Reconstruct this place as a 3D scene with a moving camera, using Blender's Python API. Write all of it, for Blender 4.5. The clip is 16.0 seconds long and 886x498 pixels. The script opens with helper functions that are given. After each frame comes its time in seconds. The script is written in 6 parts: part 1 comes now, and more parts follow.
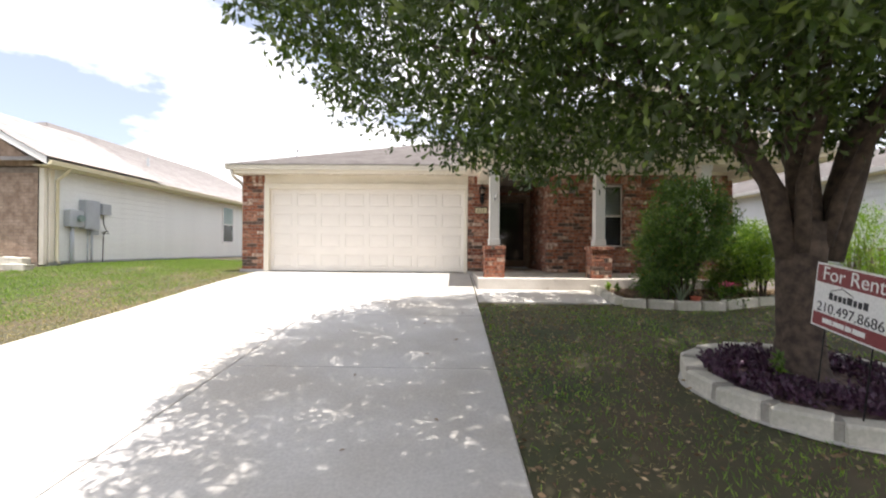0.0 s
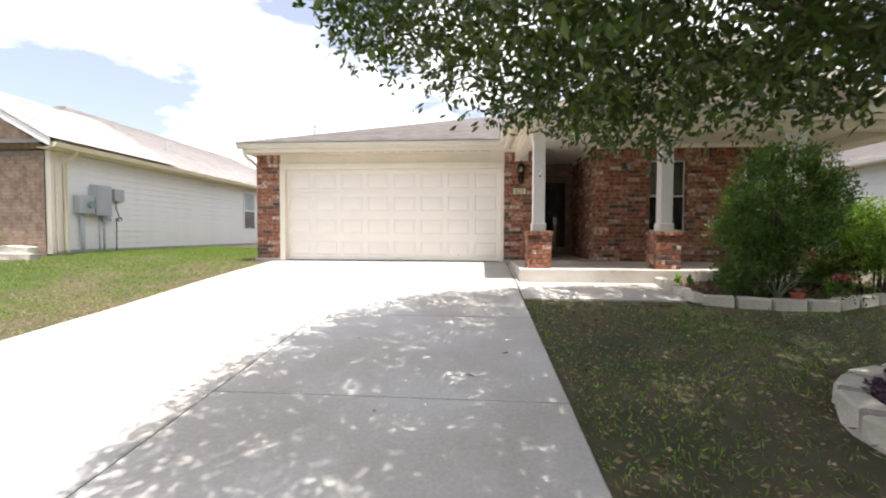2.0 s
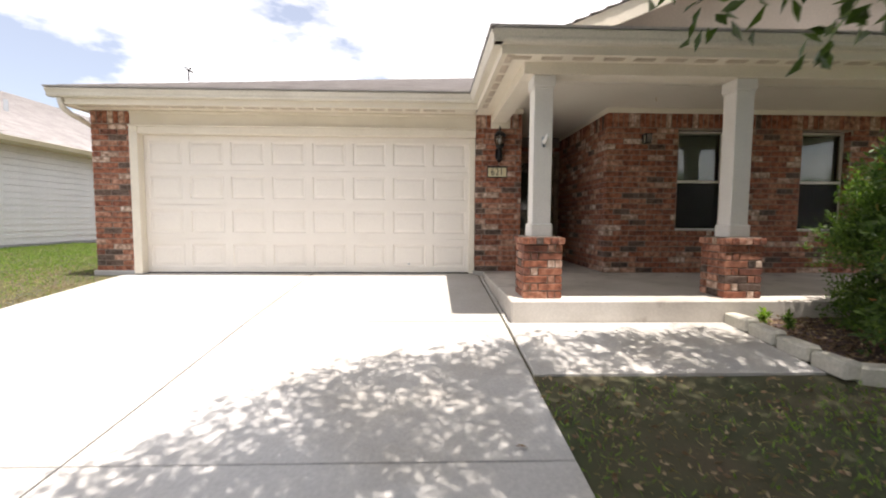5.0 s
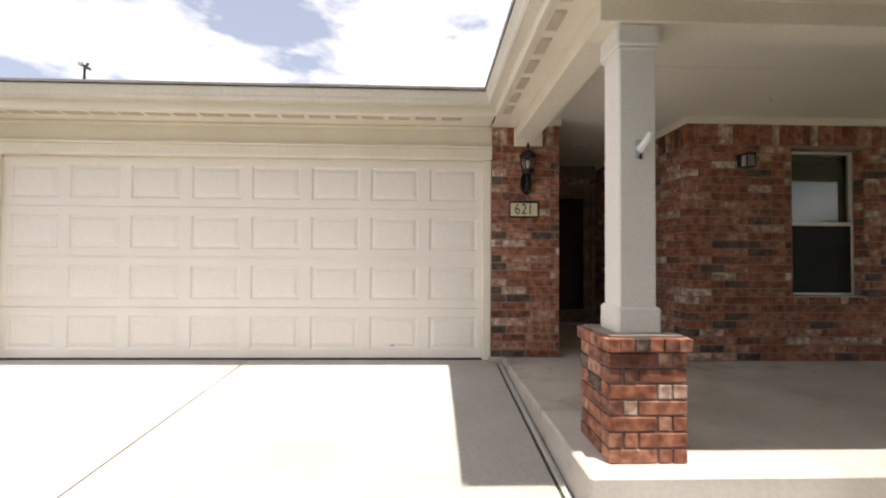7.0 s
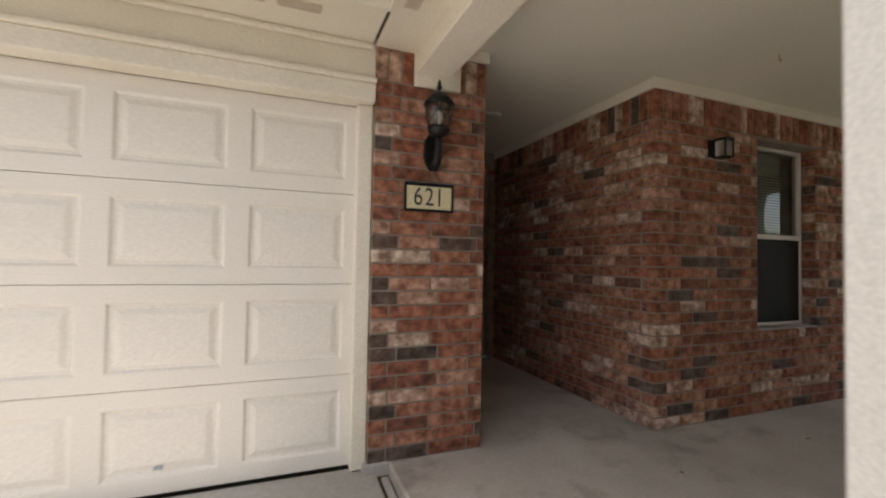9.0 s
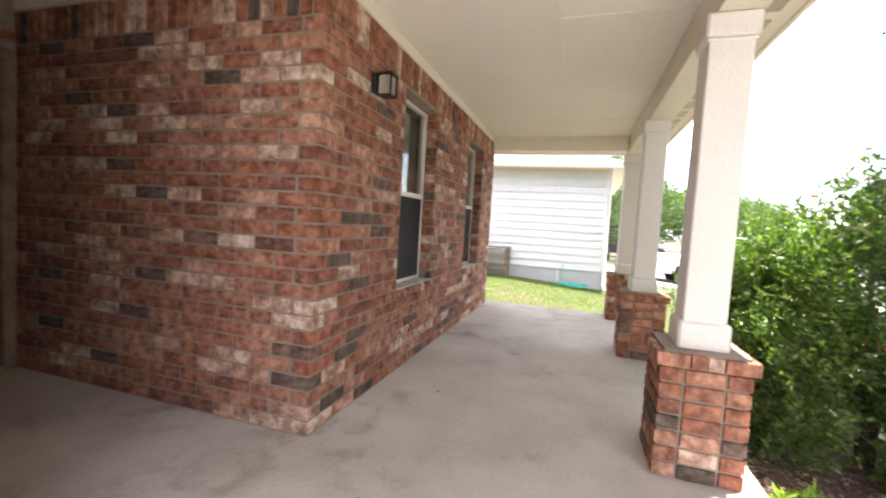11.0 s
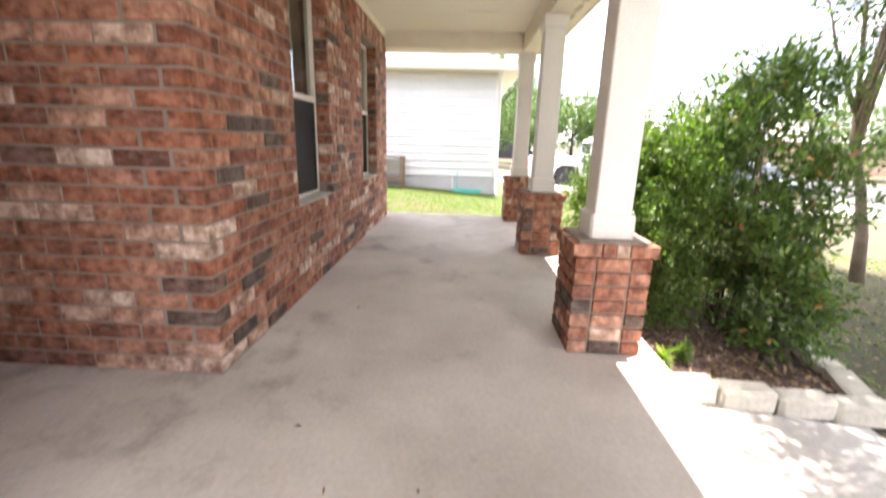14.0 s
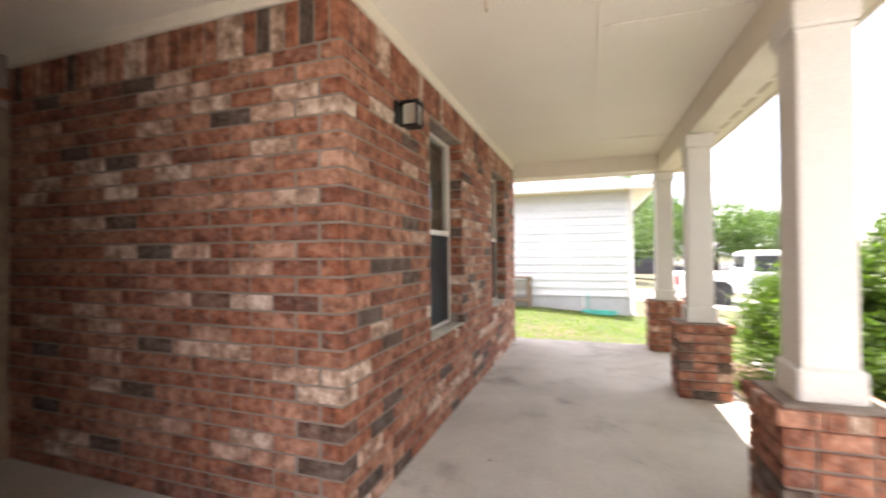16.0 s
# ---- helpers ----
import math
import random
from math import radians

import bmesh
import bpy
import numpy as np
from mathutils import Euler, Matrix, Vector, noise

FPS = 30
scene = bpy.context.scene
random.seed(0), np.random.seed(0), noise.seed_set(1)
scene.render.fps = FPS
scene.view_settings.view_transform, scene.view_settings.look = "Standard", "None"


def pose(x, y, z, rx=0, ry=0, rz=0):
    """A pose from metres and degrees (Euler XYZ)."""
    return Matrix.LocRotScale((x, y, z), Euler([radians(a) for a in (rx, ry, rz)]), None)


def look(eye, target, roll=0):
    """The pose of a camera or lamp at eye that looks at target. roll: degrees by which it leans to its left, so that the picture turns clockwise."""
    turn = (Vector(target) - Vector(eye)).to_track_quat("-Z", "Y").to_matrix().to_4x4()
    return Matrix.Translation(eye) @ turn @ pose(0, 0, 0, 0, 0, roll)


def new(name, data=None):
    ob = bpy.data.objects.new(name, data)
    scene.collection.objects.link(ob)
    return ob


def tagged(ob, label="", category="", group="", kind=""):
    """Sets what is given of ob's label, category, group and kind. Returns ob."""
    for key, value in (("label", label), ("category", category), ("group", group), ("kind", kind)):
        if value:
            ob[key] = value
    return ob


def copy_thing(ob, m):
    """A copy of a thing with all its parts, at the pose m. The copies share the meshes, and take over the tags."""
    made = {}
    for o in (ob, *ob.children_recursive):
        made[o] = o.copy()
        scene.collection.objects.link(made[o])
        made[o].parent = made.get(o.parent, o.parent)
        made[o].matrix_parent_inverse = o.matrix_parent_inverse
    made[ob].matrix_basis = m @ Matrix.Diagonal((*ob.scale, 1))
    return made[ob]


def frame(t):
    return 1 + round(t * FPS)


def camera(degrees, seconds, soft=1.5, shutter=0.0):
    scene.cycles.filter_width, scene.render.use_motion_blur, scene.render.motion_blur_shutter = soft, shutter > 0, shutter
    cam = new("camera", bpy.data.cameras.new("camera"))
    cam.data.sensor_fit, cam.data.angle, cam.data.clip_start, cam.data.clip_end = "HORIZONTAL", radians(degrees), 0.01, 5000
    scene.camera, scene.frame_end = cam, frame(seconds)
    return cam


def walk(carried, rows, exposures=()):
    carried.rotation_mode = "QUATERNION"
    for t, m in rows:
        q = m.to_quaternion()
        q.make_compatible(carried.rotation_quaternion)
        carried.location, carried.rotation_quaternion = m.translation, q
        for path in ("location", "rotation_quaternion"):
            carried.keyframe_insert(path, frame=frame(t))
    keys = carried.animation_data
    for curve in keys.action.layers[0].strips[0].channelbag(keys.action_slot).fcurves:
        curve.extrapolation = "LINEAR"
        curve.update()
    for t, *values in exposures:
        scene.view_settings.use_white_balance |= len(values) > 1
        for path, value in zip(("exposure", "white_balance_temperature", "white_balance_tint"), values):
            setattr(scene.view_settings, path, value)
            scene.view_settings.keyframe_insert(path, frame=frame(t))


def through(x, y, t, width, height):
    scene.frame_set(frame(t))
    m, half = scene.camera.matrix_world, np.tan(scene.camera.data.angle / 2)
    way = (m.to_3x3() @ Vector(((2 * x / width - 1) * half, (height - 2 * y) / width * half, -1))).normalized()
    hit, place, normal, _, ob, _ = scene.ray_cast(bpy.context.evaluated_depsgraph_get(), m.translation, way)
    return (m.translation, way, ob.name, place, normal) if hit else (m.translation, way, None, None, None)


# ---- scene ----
cam = camera(92.2, 16.0, soft=2.0, shutter=0.4)
PATH = [
    (0, (0.449, 1.456, 1.357), (0.406, 3.456, 1.358), 0.5),
    (0.5, (0.376, 1.523, 1.337), (0.373, 3.52, 1.218), -0.8),
    (1, (0.335, 1.76, 1.325), (0.295, 3.755, 1.188), -0.4),
    (1.5, (0.307, 2.126, 1.369), (0.164, 4.118, 1.256), 1.5),
    (2, (0.25, 2.554, 1.371), (0.089, 4.546, 1.303), 0.2),
    (2.5, (0.246, 2.989, 1.365), (0.229, 4.985, 1.242), -0.0),
    (3, (0.214, 3.445, 1.454), (0.246, 5.443, 1.353), 2.0),
    (3.2, (0.195, 3.634, 1.474), (0.192, 5.633, 1.423), 2.2),
    (5.3, (0.139, 5.837, 1.648), (0.207, 7.831, 1.503), 0.2),
    (5.5, (0.192, 6.074, 1.669), (0.241, 8.073, 1.615), 1.2),
    (6, (0.238, 6.569, 1.666), (0.217, 8.566, 1.563), 3.2),
    (6.5, (0.209, 7.061, 1.755), (0.264, 9.058, 1.658), 1.3),
    (7, (0.202, 7.612, 1.811), (0.263, 9.611, 1.855), 0.4),
    (7.5, (0.175, 8.115, 1.818), (0.267, 10.113, 1.825), 0.6),
    (8, (0.162, 8.61, 1.875), (0.516, 10.576, 1.78), -0.3),
    (8.5, (0.248, 9.11, 1.968), (0.783, 11.037, 1.955), 1.0),
    (9, (0.33, 9.552, 1.948), (1.058, 11.414, 2.002), 1.0),
    (9.5, (0.455, 9.944, 1.987), (1.506, 11.645, 1.944), -0.0),
    (10, (0.674, 10.225, 2.035), (2.116, 11.611, 2.057), -0.4),
    (10.2, (0.739, 10.282, 2.019), (2.337, 11.485, 2.007), 0.9),
    (12.3, (0.962, 10.633, 1.931), (2.929, 10.708, 1.577), 2.7),
    (12.5, (0.973, 10.635, 1.909), (2.909, 10.709, 1.413), 2.6),
    (13, (0.984, 10.639, 1.863), (2.803, 10.73, 1.035), 2.0),
    (13.5, (0.991, 10.642, 1.862), (2.803, 10.733, 1.02), 1.5),
    (14, (0.995, 10.643, 1.926), (2.929, 10.725, 1.422), 1.6),
    (14.5, (0.983, 10.656, 2.007), (2.978, 10.758, 1.903), 1.7),
    (15, (0.96, 10.65, 2.039), (2.952, 10.777, 2.161), 2.0),
    (15.5, (0.991, 10.674, 2.034), (2.983, 10.842, 2.083), 1.3),
    (16, (1.158, 10.739, 2.026), (3.048, 11.391, 2.05), -0.4),
]
EXPOSURE = [(0.0, 0.98, 6620, 15), (3.0, 0.94, 6620, 15), (5.5, 0.78, 6800, 16), (6.5, 0.7, 6850, 16), (8.0, 0.64, 6900, 15), (8.8, 0.68, 6850, 15), (9.5, 1.25, 6800, 17), (10.2, 2.2, 6600, 18), (12.3, 2.52, 6700, 20), (14.0, 2.56, 6720, 20), (15.0, 2.7, 6750, 20), (16.0, 2.56, 6780, 20)]
walk(cam, [(t, look(eye, target, roll)) for t, eye, target, roll in PATH], EXPOSURE)

# ---- world, sun, exposure ----
SUN_TO = Vector((0.11, -0.178, 1.0)).normalized()
world = bpy.data.worlds.new("sky")
scene.world = world
world.use_nodes = True
wn, wl = world.node_tree.nodes, world.node_tree.links
wn.clear()
w_out = wn.new("ShaderNodeOutputWorld")
w_bg = wn.new("ShaderNodeBackground")
w_sky = wn.new("ShaderNodeTexSky")
w_sky.sky_type = "NISHITA"
w_sky.sun_disc = False
w_sky.sun_elevation = math.asin(SUN_TO.z)
w_sky.sun_rotation = math.atan2(SUN_TO.x, SUN_TO.y)
w_co = wn.new("ShaderNodeTexCoord")
w_map = wn.new("ShaderNodeMapping")
w_map.inputs["Scale"].default_value = (1.0, 1.0, 2.6)
w_map.inputs["Location"].default_value = (0.35, 0.1, 0.2)
w_noise = wn.new("ShaderNodeTexNoise")
w_noise.inputs["Scale"].default_value = 2.3
w_noise.inputs["Detail"].default_value = 9.0
w_noise.inputs["Roughness"].default_value = 0.55
w_ramp = wn.new("ShaderNodeValToRGB")
w_ramp.color_ramp.elements[0].position = 0.455
w_ramp.color_ramp.elements[1].position = 0.56
w_ramp.color_ramp.elements[0].color = (0.2, 0.2, 0.2, 1)
w_mix = wn.new("ShaderNodeMix")
w_mix.data_type = "RGBA"
wl.new(w_co.outputs["Generated"], w_map.inputs["Vector"])
wl.new(w_map.outputs["Vector"], w_noise.inputs["Vector"])
wl.new(w_noise.outputs["Fac"], w_ramp.inputs["Fac"])
wl.new(w_ramp.outputs["Color"], w_mix.inputs["Factor"])
wl.new(w_sky.outputs["Color"], w_mix.inputs["A"])
w_mix.inputs["B"].default_value = (11.0, 11.15, 11.4, 1)
wl.new(w_mix.outputs["Result"], w_bg.inputs["Color"])
w_bg.inputs["Strength"].default_value = 0.096
wl.new(w_bg.outputs["Background"], w_out.inputs["Surface"])

sun = new("sun", bpy.data.lights.new("sun", "SUN"))
sun.data.energy = 5.0
sun.data.angle = radians(0.55)
sun.data.color = (1.0, 0.965, 0.905)
sun.matrix_world = look(SUN_TO * 40, (0, 0, 0))


# ---- materials ----
def material(name, rough=0.7, metal=0.0):
    m = bpy.data.materials.new(name)
    m.use_nodes = True
    b = m.node_tree.nodes["Principled BSDF"]
    b.inputs["Roughness"].default_value = rough
    b.inputs["Metallic"].default_value = metal
    return m, m.node_tree.nodes, m.node_tree.links, b


def noise_node(n, l, scale, detail=4.0, rough=0.55, stretch=None, coords="Object"):
    co = n.new("ShaderNodeTexCoord")
    t = n.new("ShaderNodeTexNoise")
    t.inputs["Scale"].default_value = scale
    t.inputs["Detail"].default_value = detail
    t.inputs["Roughness"].default_value = rough
    if stretch:
        mp = n.new("ShaderNodeMapping")
        mp.inputs["Scale"].default_value = stretch
        l.new(co.outputs[coords], mp.inputs["Vector"])
        l.new(mp.outputs["Vector"], t.inputs["Vector"])
    else:
        l.new(co.outputs[coords], t.inputs["Vector"])
    return t


def ramp(n, l, source, stops):
    r = n.new("ShaderNodeValToRGB")
    while len(r.color_ramp.elements) < len(stops):
        r.color_ramp.elements.new(0.5)
    for e, (p, c) in zip(r.color_ramp.elements, stops):
        e.position, e.color = p, (*c, 1)
    l.new(source, r.inputs["Fac"])
    return r


def blend(n, l, a, b, fac, mode="MIX"):
    m = n.new("ShaderNodeMix")
    m.data_type, m.blend_type = "RGBA", mode
    for key, v in (("A", a), ("B", b), ("Factor", fac)):
        if isinstance(v, bpy.types.NodeSocket):
            l.new(v, m.inputs[key])
        elif key == "Factor":
            m.inputs[key].default_value = v
        else:
            m.inputs[key].default_value = (*v, 1)
    return m.outputs["Result"]


def bump(n, l, b, height, strength=0.3, distance=0.01):
    k = n.new("ShaderNodeBump")
    k.inputs["Strength"].default_value = strength
    k.inputs["Distance"].default_value = distance
    l.new(height, k.inputs["Height"])
    l.new(k.outputs["Normal"], b.inputs["Normal"])


def mottled(name, a, b, scale=6.0, rough=0.7, metal=0.0, fine=60.0, relief=0.15, coords="Object", lo=0.35, hi=0.65):
    """Two tones in soft patches, a fine grain over them and a slight relief."""
    m, n, l, s = material(name, rough, metal)
    big = noise_node(n, l, scale, 5, coords=coords)
    small = noise_node(n, l, fine, 3, coords=coords)
    r = ramp(n, l, big.outputs["Fac"], ((lo, a), (hi, b)))
    g = ramp(n, l, small.outputs["Fac"], ((0.3, (0.88, 0.88, 0.88)), (0.7, (1.06, 1.06, 1.06))))
    l.new(blend(n, l, r.outputs["Color"], g.outputs["Color"], 1.0, "MULTIPLY"), s.inputs["Base Color"])
    bump(n, l, s, small.outputs["Fac"], relief, 0.004)
    return m


M_CREAM = mottled("cream paint", (0.76, 0.70, 0.58), (0.82, 0.76, 0.645), 2.0, 0.55, fine=90, relief=0.05)
M_DOOR = mottled("cream garage door paint", (0.79, 0.74, 0.665), (0.84, 0.79, 0.715), 1.3, 0.45, fine=120, relief=0.06)
M_WHITE = mottled("white paint", (0.76, 0.75, 0.72), (0.82, 0.81, 0.79), 2.0, 0.5, fine=90, relief=0.04)
M_CONC = mottled("concrete", (0.385, 0.362, 0.322), (0.47, 0.46, 0.44), 0.9, 0.85, fine=45, relief=0.25)


def slab_material():
    m, n, l, b = material("porch concrete", 0.8)
    big = noise_node(n, l, 1.1, 6)
    fine = noise_node(n, l, 45.0, 3)
    dirt = noise_node(n, l, 1.9, 7, 0.65)
    tone = ramp(n, l, big.outputs["Fac"], ((0.35, (0.43, 0.392, 0.345)), (0.65, (0.58, 0.54, 0.485))))
    stain = ramp(n, l, dirt.outputs["Fac"], ((0.33, (0.55, 0.52, 0.50)), (0.45, (0.92, 0.91, 0.90)), (0.6, (1, 1, 1))))
    grain = ramp(n, l, fine.outputs["Fac"], ((0.3, (0.92, 0.92, 0.92)), (0.7, (1.05, 1.05, 1.05))))
    c = blend(n, l, tone.outputs["Color"], stain.outputs["Color"], 0.8, "MULTIPLY")
    # two dark spilt patches near the middle of the porch
    co = n.new("ShaderNodeTexCoord")
    for place, reach in (((5.35, 10.98, 0.82), 0.42), ((4.75, 10.95, 0.82), 0.34)):
        far = n.new("ShaderNodeVectorMath")
        far.operation = "DISTANCE"
        far.inputs[1].default_value = place
        l.new(co.outputs["Object"], far.inputs[0])
        ragged = n.new("ShaderNodeMath")
        ragged.operation = "MULTIPLY_ADD"
        l.new(dirt.outputs["Fac"], ragged.inputs[0])
        ragged.inputs[1].default_value = 0.9
        l.new(far.outputs["Value"], ragged.inputs[2])
        spill = ramp(n, l, ragged.outputs["Value"], ((reach, (0.45, 0.42, 0.42)), (reach + 0.22, (1, 1, 1))))
        c = blend(n, l, c, spill.outputs["Color"], 1.0, "MULTIPLY")
    l.new(blend(n, l, c, grain.outputs["Color"], 1.0, "MULTIPLY"), b.inputs["Base Color"])
    bump(n, l, b, fine.outputs["Fac"], 0.2, 0.004)
    return m


M_SLAB = slab_material()


def brick_material(name, per_object):
    m, n, l, b = material(name, 0.88)
    if per_object:
        src = n.new("ShaderNodeObjectInfo").outputs["Random"]
    else:
        src = n.new("ShaderNodeNewGeometry").outputs["Random Per Island"]
    tone = ramp(n, l, src, ((0.0, (0.075, 0.052, 0.040)), (0.08, (0.12, 0.076, 0.056)), (0.10, (0.17, 0.062, 0.038)), (0.30, (0.285, 0.100, 0.052)),
                            (0.50, (0.27, 0.108, 0.062)), (0.70, (0.345, 0.155, 0.096)), (0.84, (0.385, 0.205, 0.138)), (0.92, (0.46, 0.31, 0.235)), (1.0, (0.50, 0.38, 0.30))))
    spot = noise_node(n, l, 17.0, 4, coords="Object")
    l.new(n.new("ShaderNodeNewGeometry").outputs["Position"], spot.inputs["Vector"])
    shade = ramp(n, l, spot.outputs["Fac"], ((0.34, (0.34, 0.27, 0.23)), (0.44, (0.74, 0.66, 0.60)), (0.53, (1.0, 0.98, 0.96)), (0.64, (1.45, 1.6, 1.7))))
    col = blend(n, l, tone.outputs["Color"], shade.outputs["Color"], 0.9, "MULTIPLY")
    lime = noise_node(n, l, 1.3, 6, 0.7, coords="Generated")
    veil = ramp(n, l, lime.outputs["Fac"], ((0.52, (0, 0, 0)), (0.75, (0.22, 0.22, 0.22))))
    col = blend(n, l, col, (0.55, 0.48, 0.43), veil.outputs["Color"])
    l.new(col, b.inputs["Base Color"])
    grit = noise_node(n, l, 160.0, 4, 0.7)
    bump(n, l, b, grit.outputs["Fac"], 0.55, 0.004)
    return m


M_BRICK = brick_material("brick", True)
M_BRICKS = brick_material("bricks", False)
M_MORTAR = mottled("mortar", (0.21, 0.165, 0.135), (0.29, 0.24, 0.20), 8.0, 0.95, fine=150, relief=0.4)
M_SHINGLE = mottled("shingle", (0.36, 0.335, 0.32), (0.46, 0.435, 0.42), 3.0, 0.95, fine=60, relief=0.5)
M_SIDING = mottled("pale siding", (0.79, 0.805, 0.775), (0.83, 0.845, 0.815), 1.0, 0.6, fine=40, relief=0.06)
M_SIDING_W = mottled("white siding", (0.64, 0.67, 0.69), (0.70, 0.73, 0.75), 1.0, 0.6, fine=40, relief=0.06)
M_GRASS = mottled("lawn soil", (0.04, 0.05, 0.018), (0.085, 0.065, 0.036), 1.2, 0.95, fine=50, relief=0.8)
M_KERB = mottled("kerb concrete", (0.40, 0.39, 0.36), (0.50, 0.49, 0.46), 1.5, 0.9, fine=40, relief=0.3)
M_ROAD = mottled("asphalt", (0.05, 0.05, 0.05), (0.07, 0.07, 0.068), 2.0, 0.9, fine=70, relief=0.5)
M_BARK = mottled("bark", (0.04, 0.028, 0.022), (0.105, 0.075, 0.055), 14.0, 0.95, fine=45, relief=0.9)
M_LEAF = mottled("leaf", (0.035, 0.085, 0.018), (0.075, 0.15, 0.035), 3.0, 0.5)
M_STONE = mottled("limestone", (0.42, 0.40, 0.33), (0.55, 0.52, 0.45), 5.0, 0.9, fine=40, relief=0.5)
M_MULCH = mottled("mulch", (0.035, 0.02, 0.02), (0.12, 0.075, 0.06), 14.0, 0.95, fine=60, relief=0.9)
M_BLACK = mottled("black metal", (0.012, 0.012, 0.013), (0.022, 0.022, 0.023), 8.0, 0.4, 0.6)
M_GREYBOX = mottled("grey enamel", (0.36, 0.39, 0.41), (0.42, 0.45, 0.47), 3.0, 0.45)
M_JOINT = mottled("joint dirt", (0.05, 0.045, 0.04), (0.10, 0.09, 0.075), 9.0, 0.95)
M_GUTTER = mottled("cream gutter enamel", (0.62, 0.58, 0.49), (0.68, 0.64, 0.55), 1.5, 0.4, fine=60, relief=0.03)
M_CEIL = mottled("cream ceiling paint", (0.75, 0.71, 0.62), (0.80, 0.76, 0.67), 0.8, 0.6, fine=120, relief=0.05)
M_COLUMN = mottled("pale column paint", (0.70, 0.67, 0.62), (0.76, 0.73, 0.68), 1.5, 0.5, fine=110, relief=0.05)
M_VENT = mottled("tan vent", (0.55, 0.47, 0.37), (0.61, 0.53, 0.43), 9.0, 0.6)
M_SOFTWALL = mottled("beige board", (0.52, 0.45, 0.38), (0.57, 0.50, 0.43), 2.0, 0.7)
M_WINFRAME = mottled("window frame vinyl", (0.66, 0.62, 0.55), (0.72, 0.68, 0.61), 2.0, 0.45, fine=80, relief=0.03)
M_BRASS = mottled("aged brass", (0.45, 0.30, 0.12), (0.55, 0.38, 0.16), 9.0, 0.35, 1.0)


def glass_material(name, tint, rough=0.02):
    m, n, l, b = material(name, rough)
    b.inputs["Base Color"].default_value = (*tint, 1)
    b.inputs["Transmission Weight"].default_value = 1.0
    b.inputs["IOR"].default_value = 1.5
    return m


M_GLASS = glass_material("window glass", (0.62, 0.68, 0.62))
M_CLEAR = glass_material("lantern glass", (0.9, 0.88, 0.82), 0.12)


def screen_material():
    m, n, l, b = material("insect screen", 0.8)
    b.inputs["Base Color"].default_value = (0.02, 0.022, 0.024, 1)
    b.inputs["Alpha"].default_value = 0.6
    return m


M_SCREEN = screen_material()
M_BARK2 = mottled("smooth bark", (0.16, 0.12, 0.09), (0.26, 0.21, 0.16), 6.0, 0.85, fine=40, relief=0.4)
M_JOINTSTONE = mottled("mortar between stones", (0.25, 0.23, 0.20), (0.33, 0.31, 0.27), 8.0, 0.95, fine=60, relief=0.5)
M_AGAVE = mottled("agave leaf", (0.16, 0.22, 0.13), (0.24, 0.30, 0.19), 12.0, 0.5)
M_CLAY = mottled("red clay", (0.42, 0.09, 0.05), (0.50, 0.13, 0.07), 12.0, 0.75)
M_PETAL = mottled("pink petal", (0.55, 0.06, 0.14), (0.65, 0.12, 0.2), 20.0, 0.6)
# Wood of the bench; on the front door its brown stands in for shade.
M_WOOD_DIMFRAME = mottled("weathered wood and shade-browned frame", (0.16, 0.11, 0.075), (0.25, 0.18, 0.125), 9.0, 0.85, fine=40, relief=0.4)
M_MAROON = mottled("maroon print", (0.20, 0.035, 0.04), (0.24, 0.045, 0.05), 3.0, 0.5, relief=0.02)
M_SIGNWHITE = mottled("sign white", (0.78, 0.78, 0.77), (0.82, 0.82, 0.81), 3.0, 0.5, relief=0.02)
M_INK = mottled("dark ink", (0.03, 0.03, 0.035), (0.045, 0.045, 0.05), 3.0, 0.6, relief=0.02)
M_PLATE = mottled("cream plate", (0.66, 0.58, 0.36), (0.72, 0.64, 0.42), 5.0, 0.35, relief=0.03)
M_CARWHITE = mottled("white car paint", (0.78, 0.79, 0.80), (0.82, 0.83, 0.84), 1.0, 0.2, relief=0.01)
M_CARBLUE = mottled("silver-blue car paint", (0.25, 0.29, 0.36), (0.30, 0.34, 0.41), 1.0, 0.22, 0.5, relief=0.01)
M_CARDARK = mottled("dark car paint", (0.03, 0.03, 0.04), (0.05, 0.05, 0.06), 1.0, 0.2, 0.3, relief=0.01)
M_TYRE = mottled("tyre rubber", (0.015, 0.015, 0.015), (0.03, 0.03, 0.03), 9.0, 0.9)
M_RIM = mottled("alloy", (0.45, 0.45, 0.46), (0.55, 0.55, 0.56), 5.0, 0.35, 1.0)
M_RED = mottled("red lens", (0.45, 0.02, 0.02), (0.55, 0.03, 0.03), 5.0, 0.2)
M_AUTO = mottled("dark car glass", (0.02, 0.025, 0.03), (0.03, 0.035, 0.04), 2.0, 0.08, relief=0.0)
M_TEAL = mottled("teal hose", (0.05, 0.42, 0.34), (0.08, 0.50, 0.42), 9.0, 0.45)
M_PEACH = mottled("peach stucco", (0.50, 0.36, 0.26), (0.56, 0.42, 0.31), 2.0, 0.8)
M_FOUND = mottled("grey footing", (0.42, 0.43, 0.44), (0.50, 0.51, 0.52), 2.0, 0.9)
M_CREAMY = mottled("yellowish cream paint", (0.66, 0.60, 0.40), (0.72, 0.66, 0.46), 2.0, 0.55, relief=0.03)
M_GREENGLASS = mottled("greenish glass", (0.20, 0.28, 0.26), (0.26, 0.34, 0.32), 2.0, 0.12, relief=0.0)
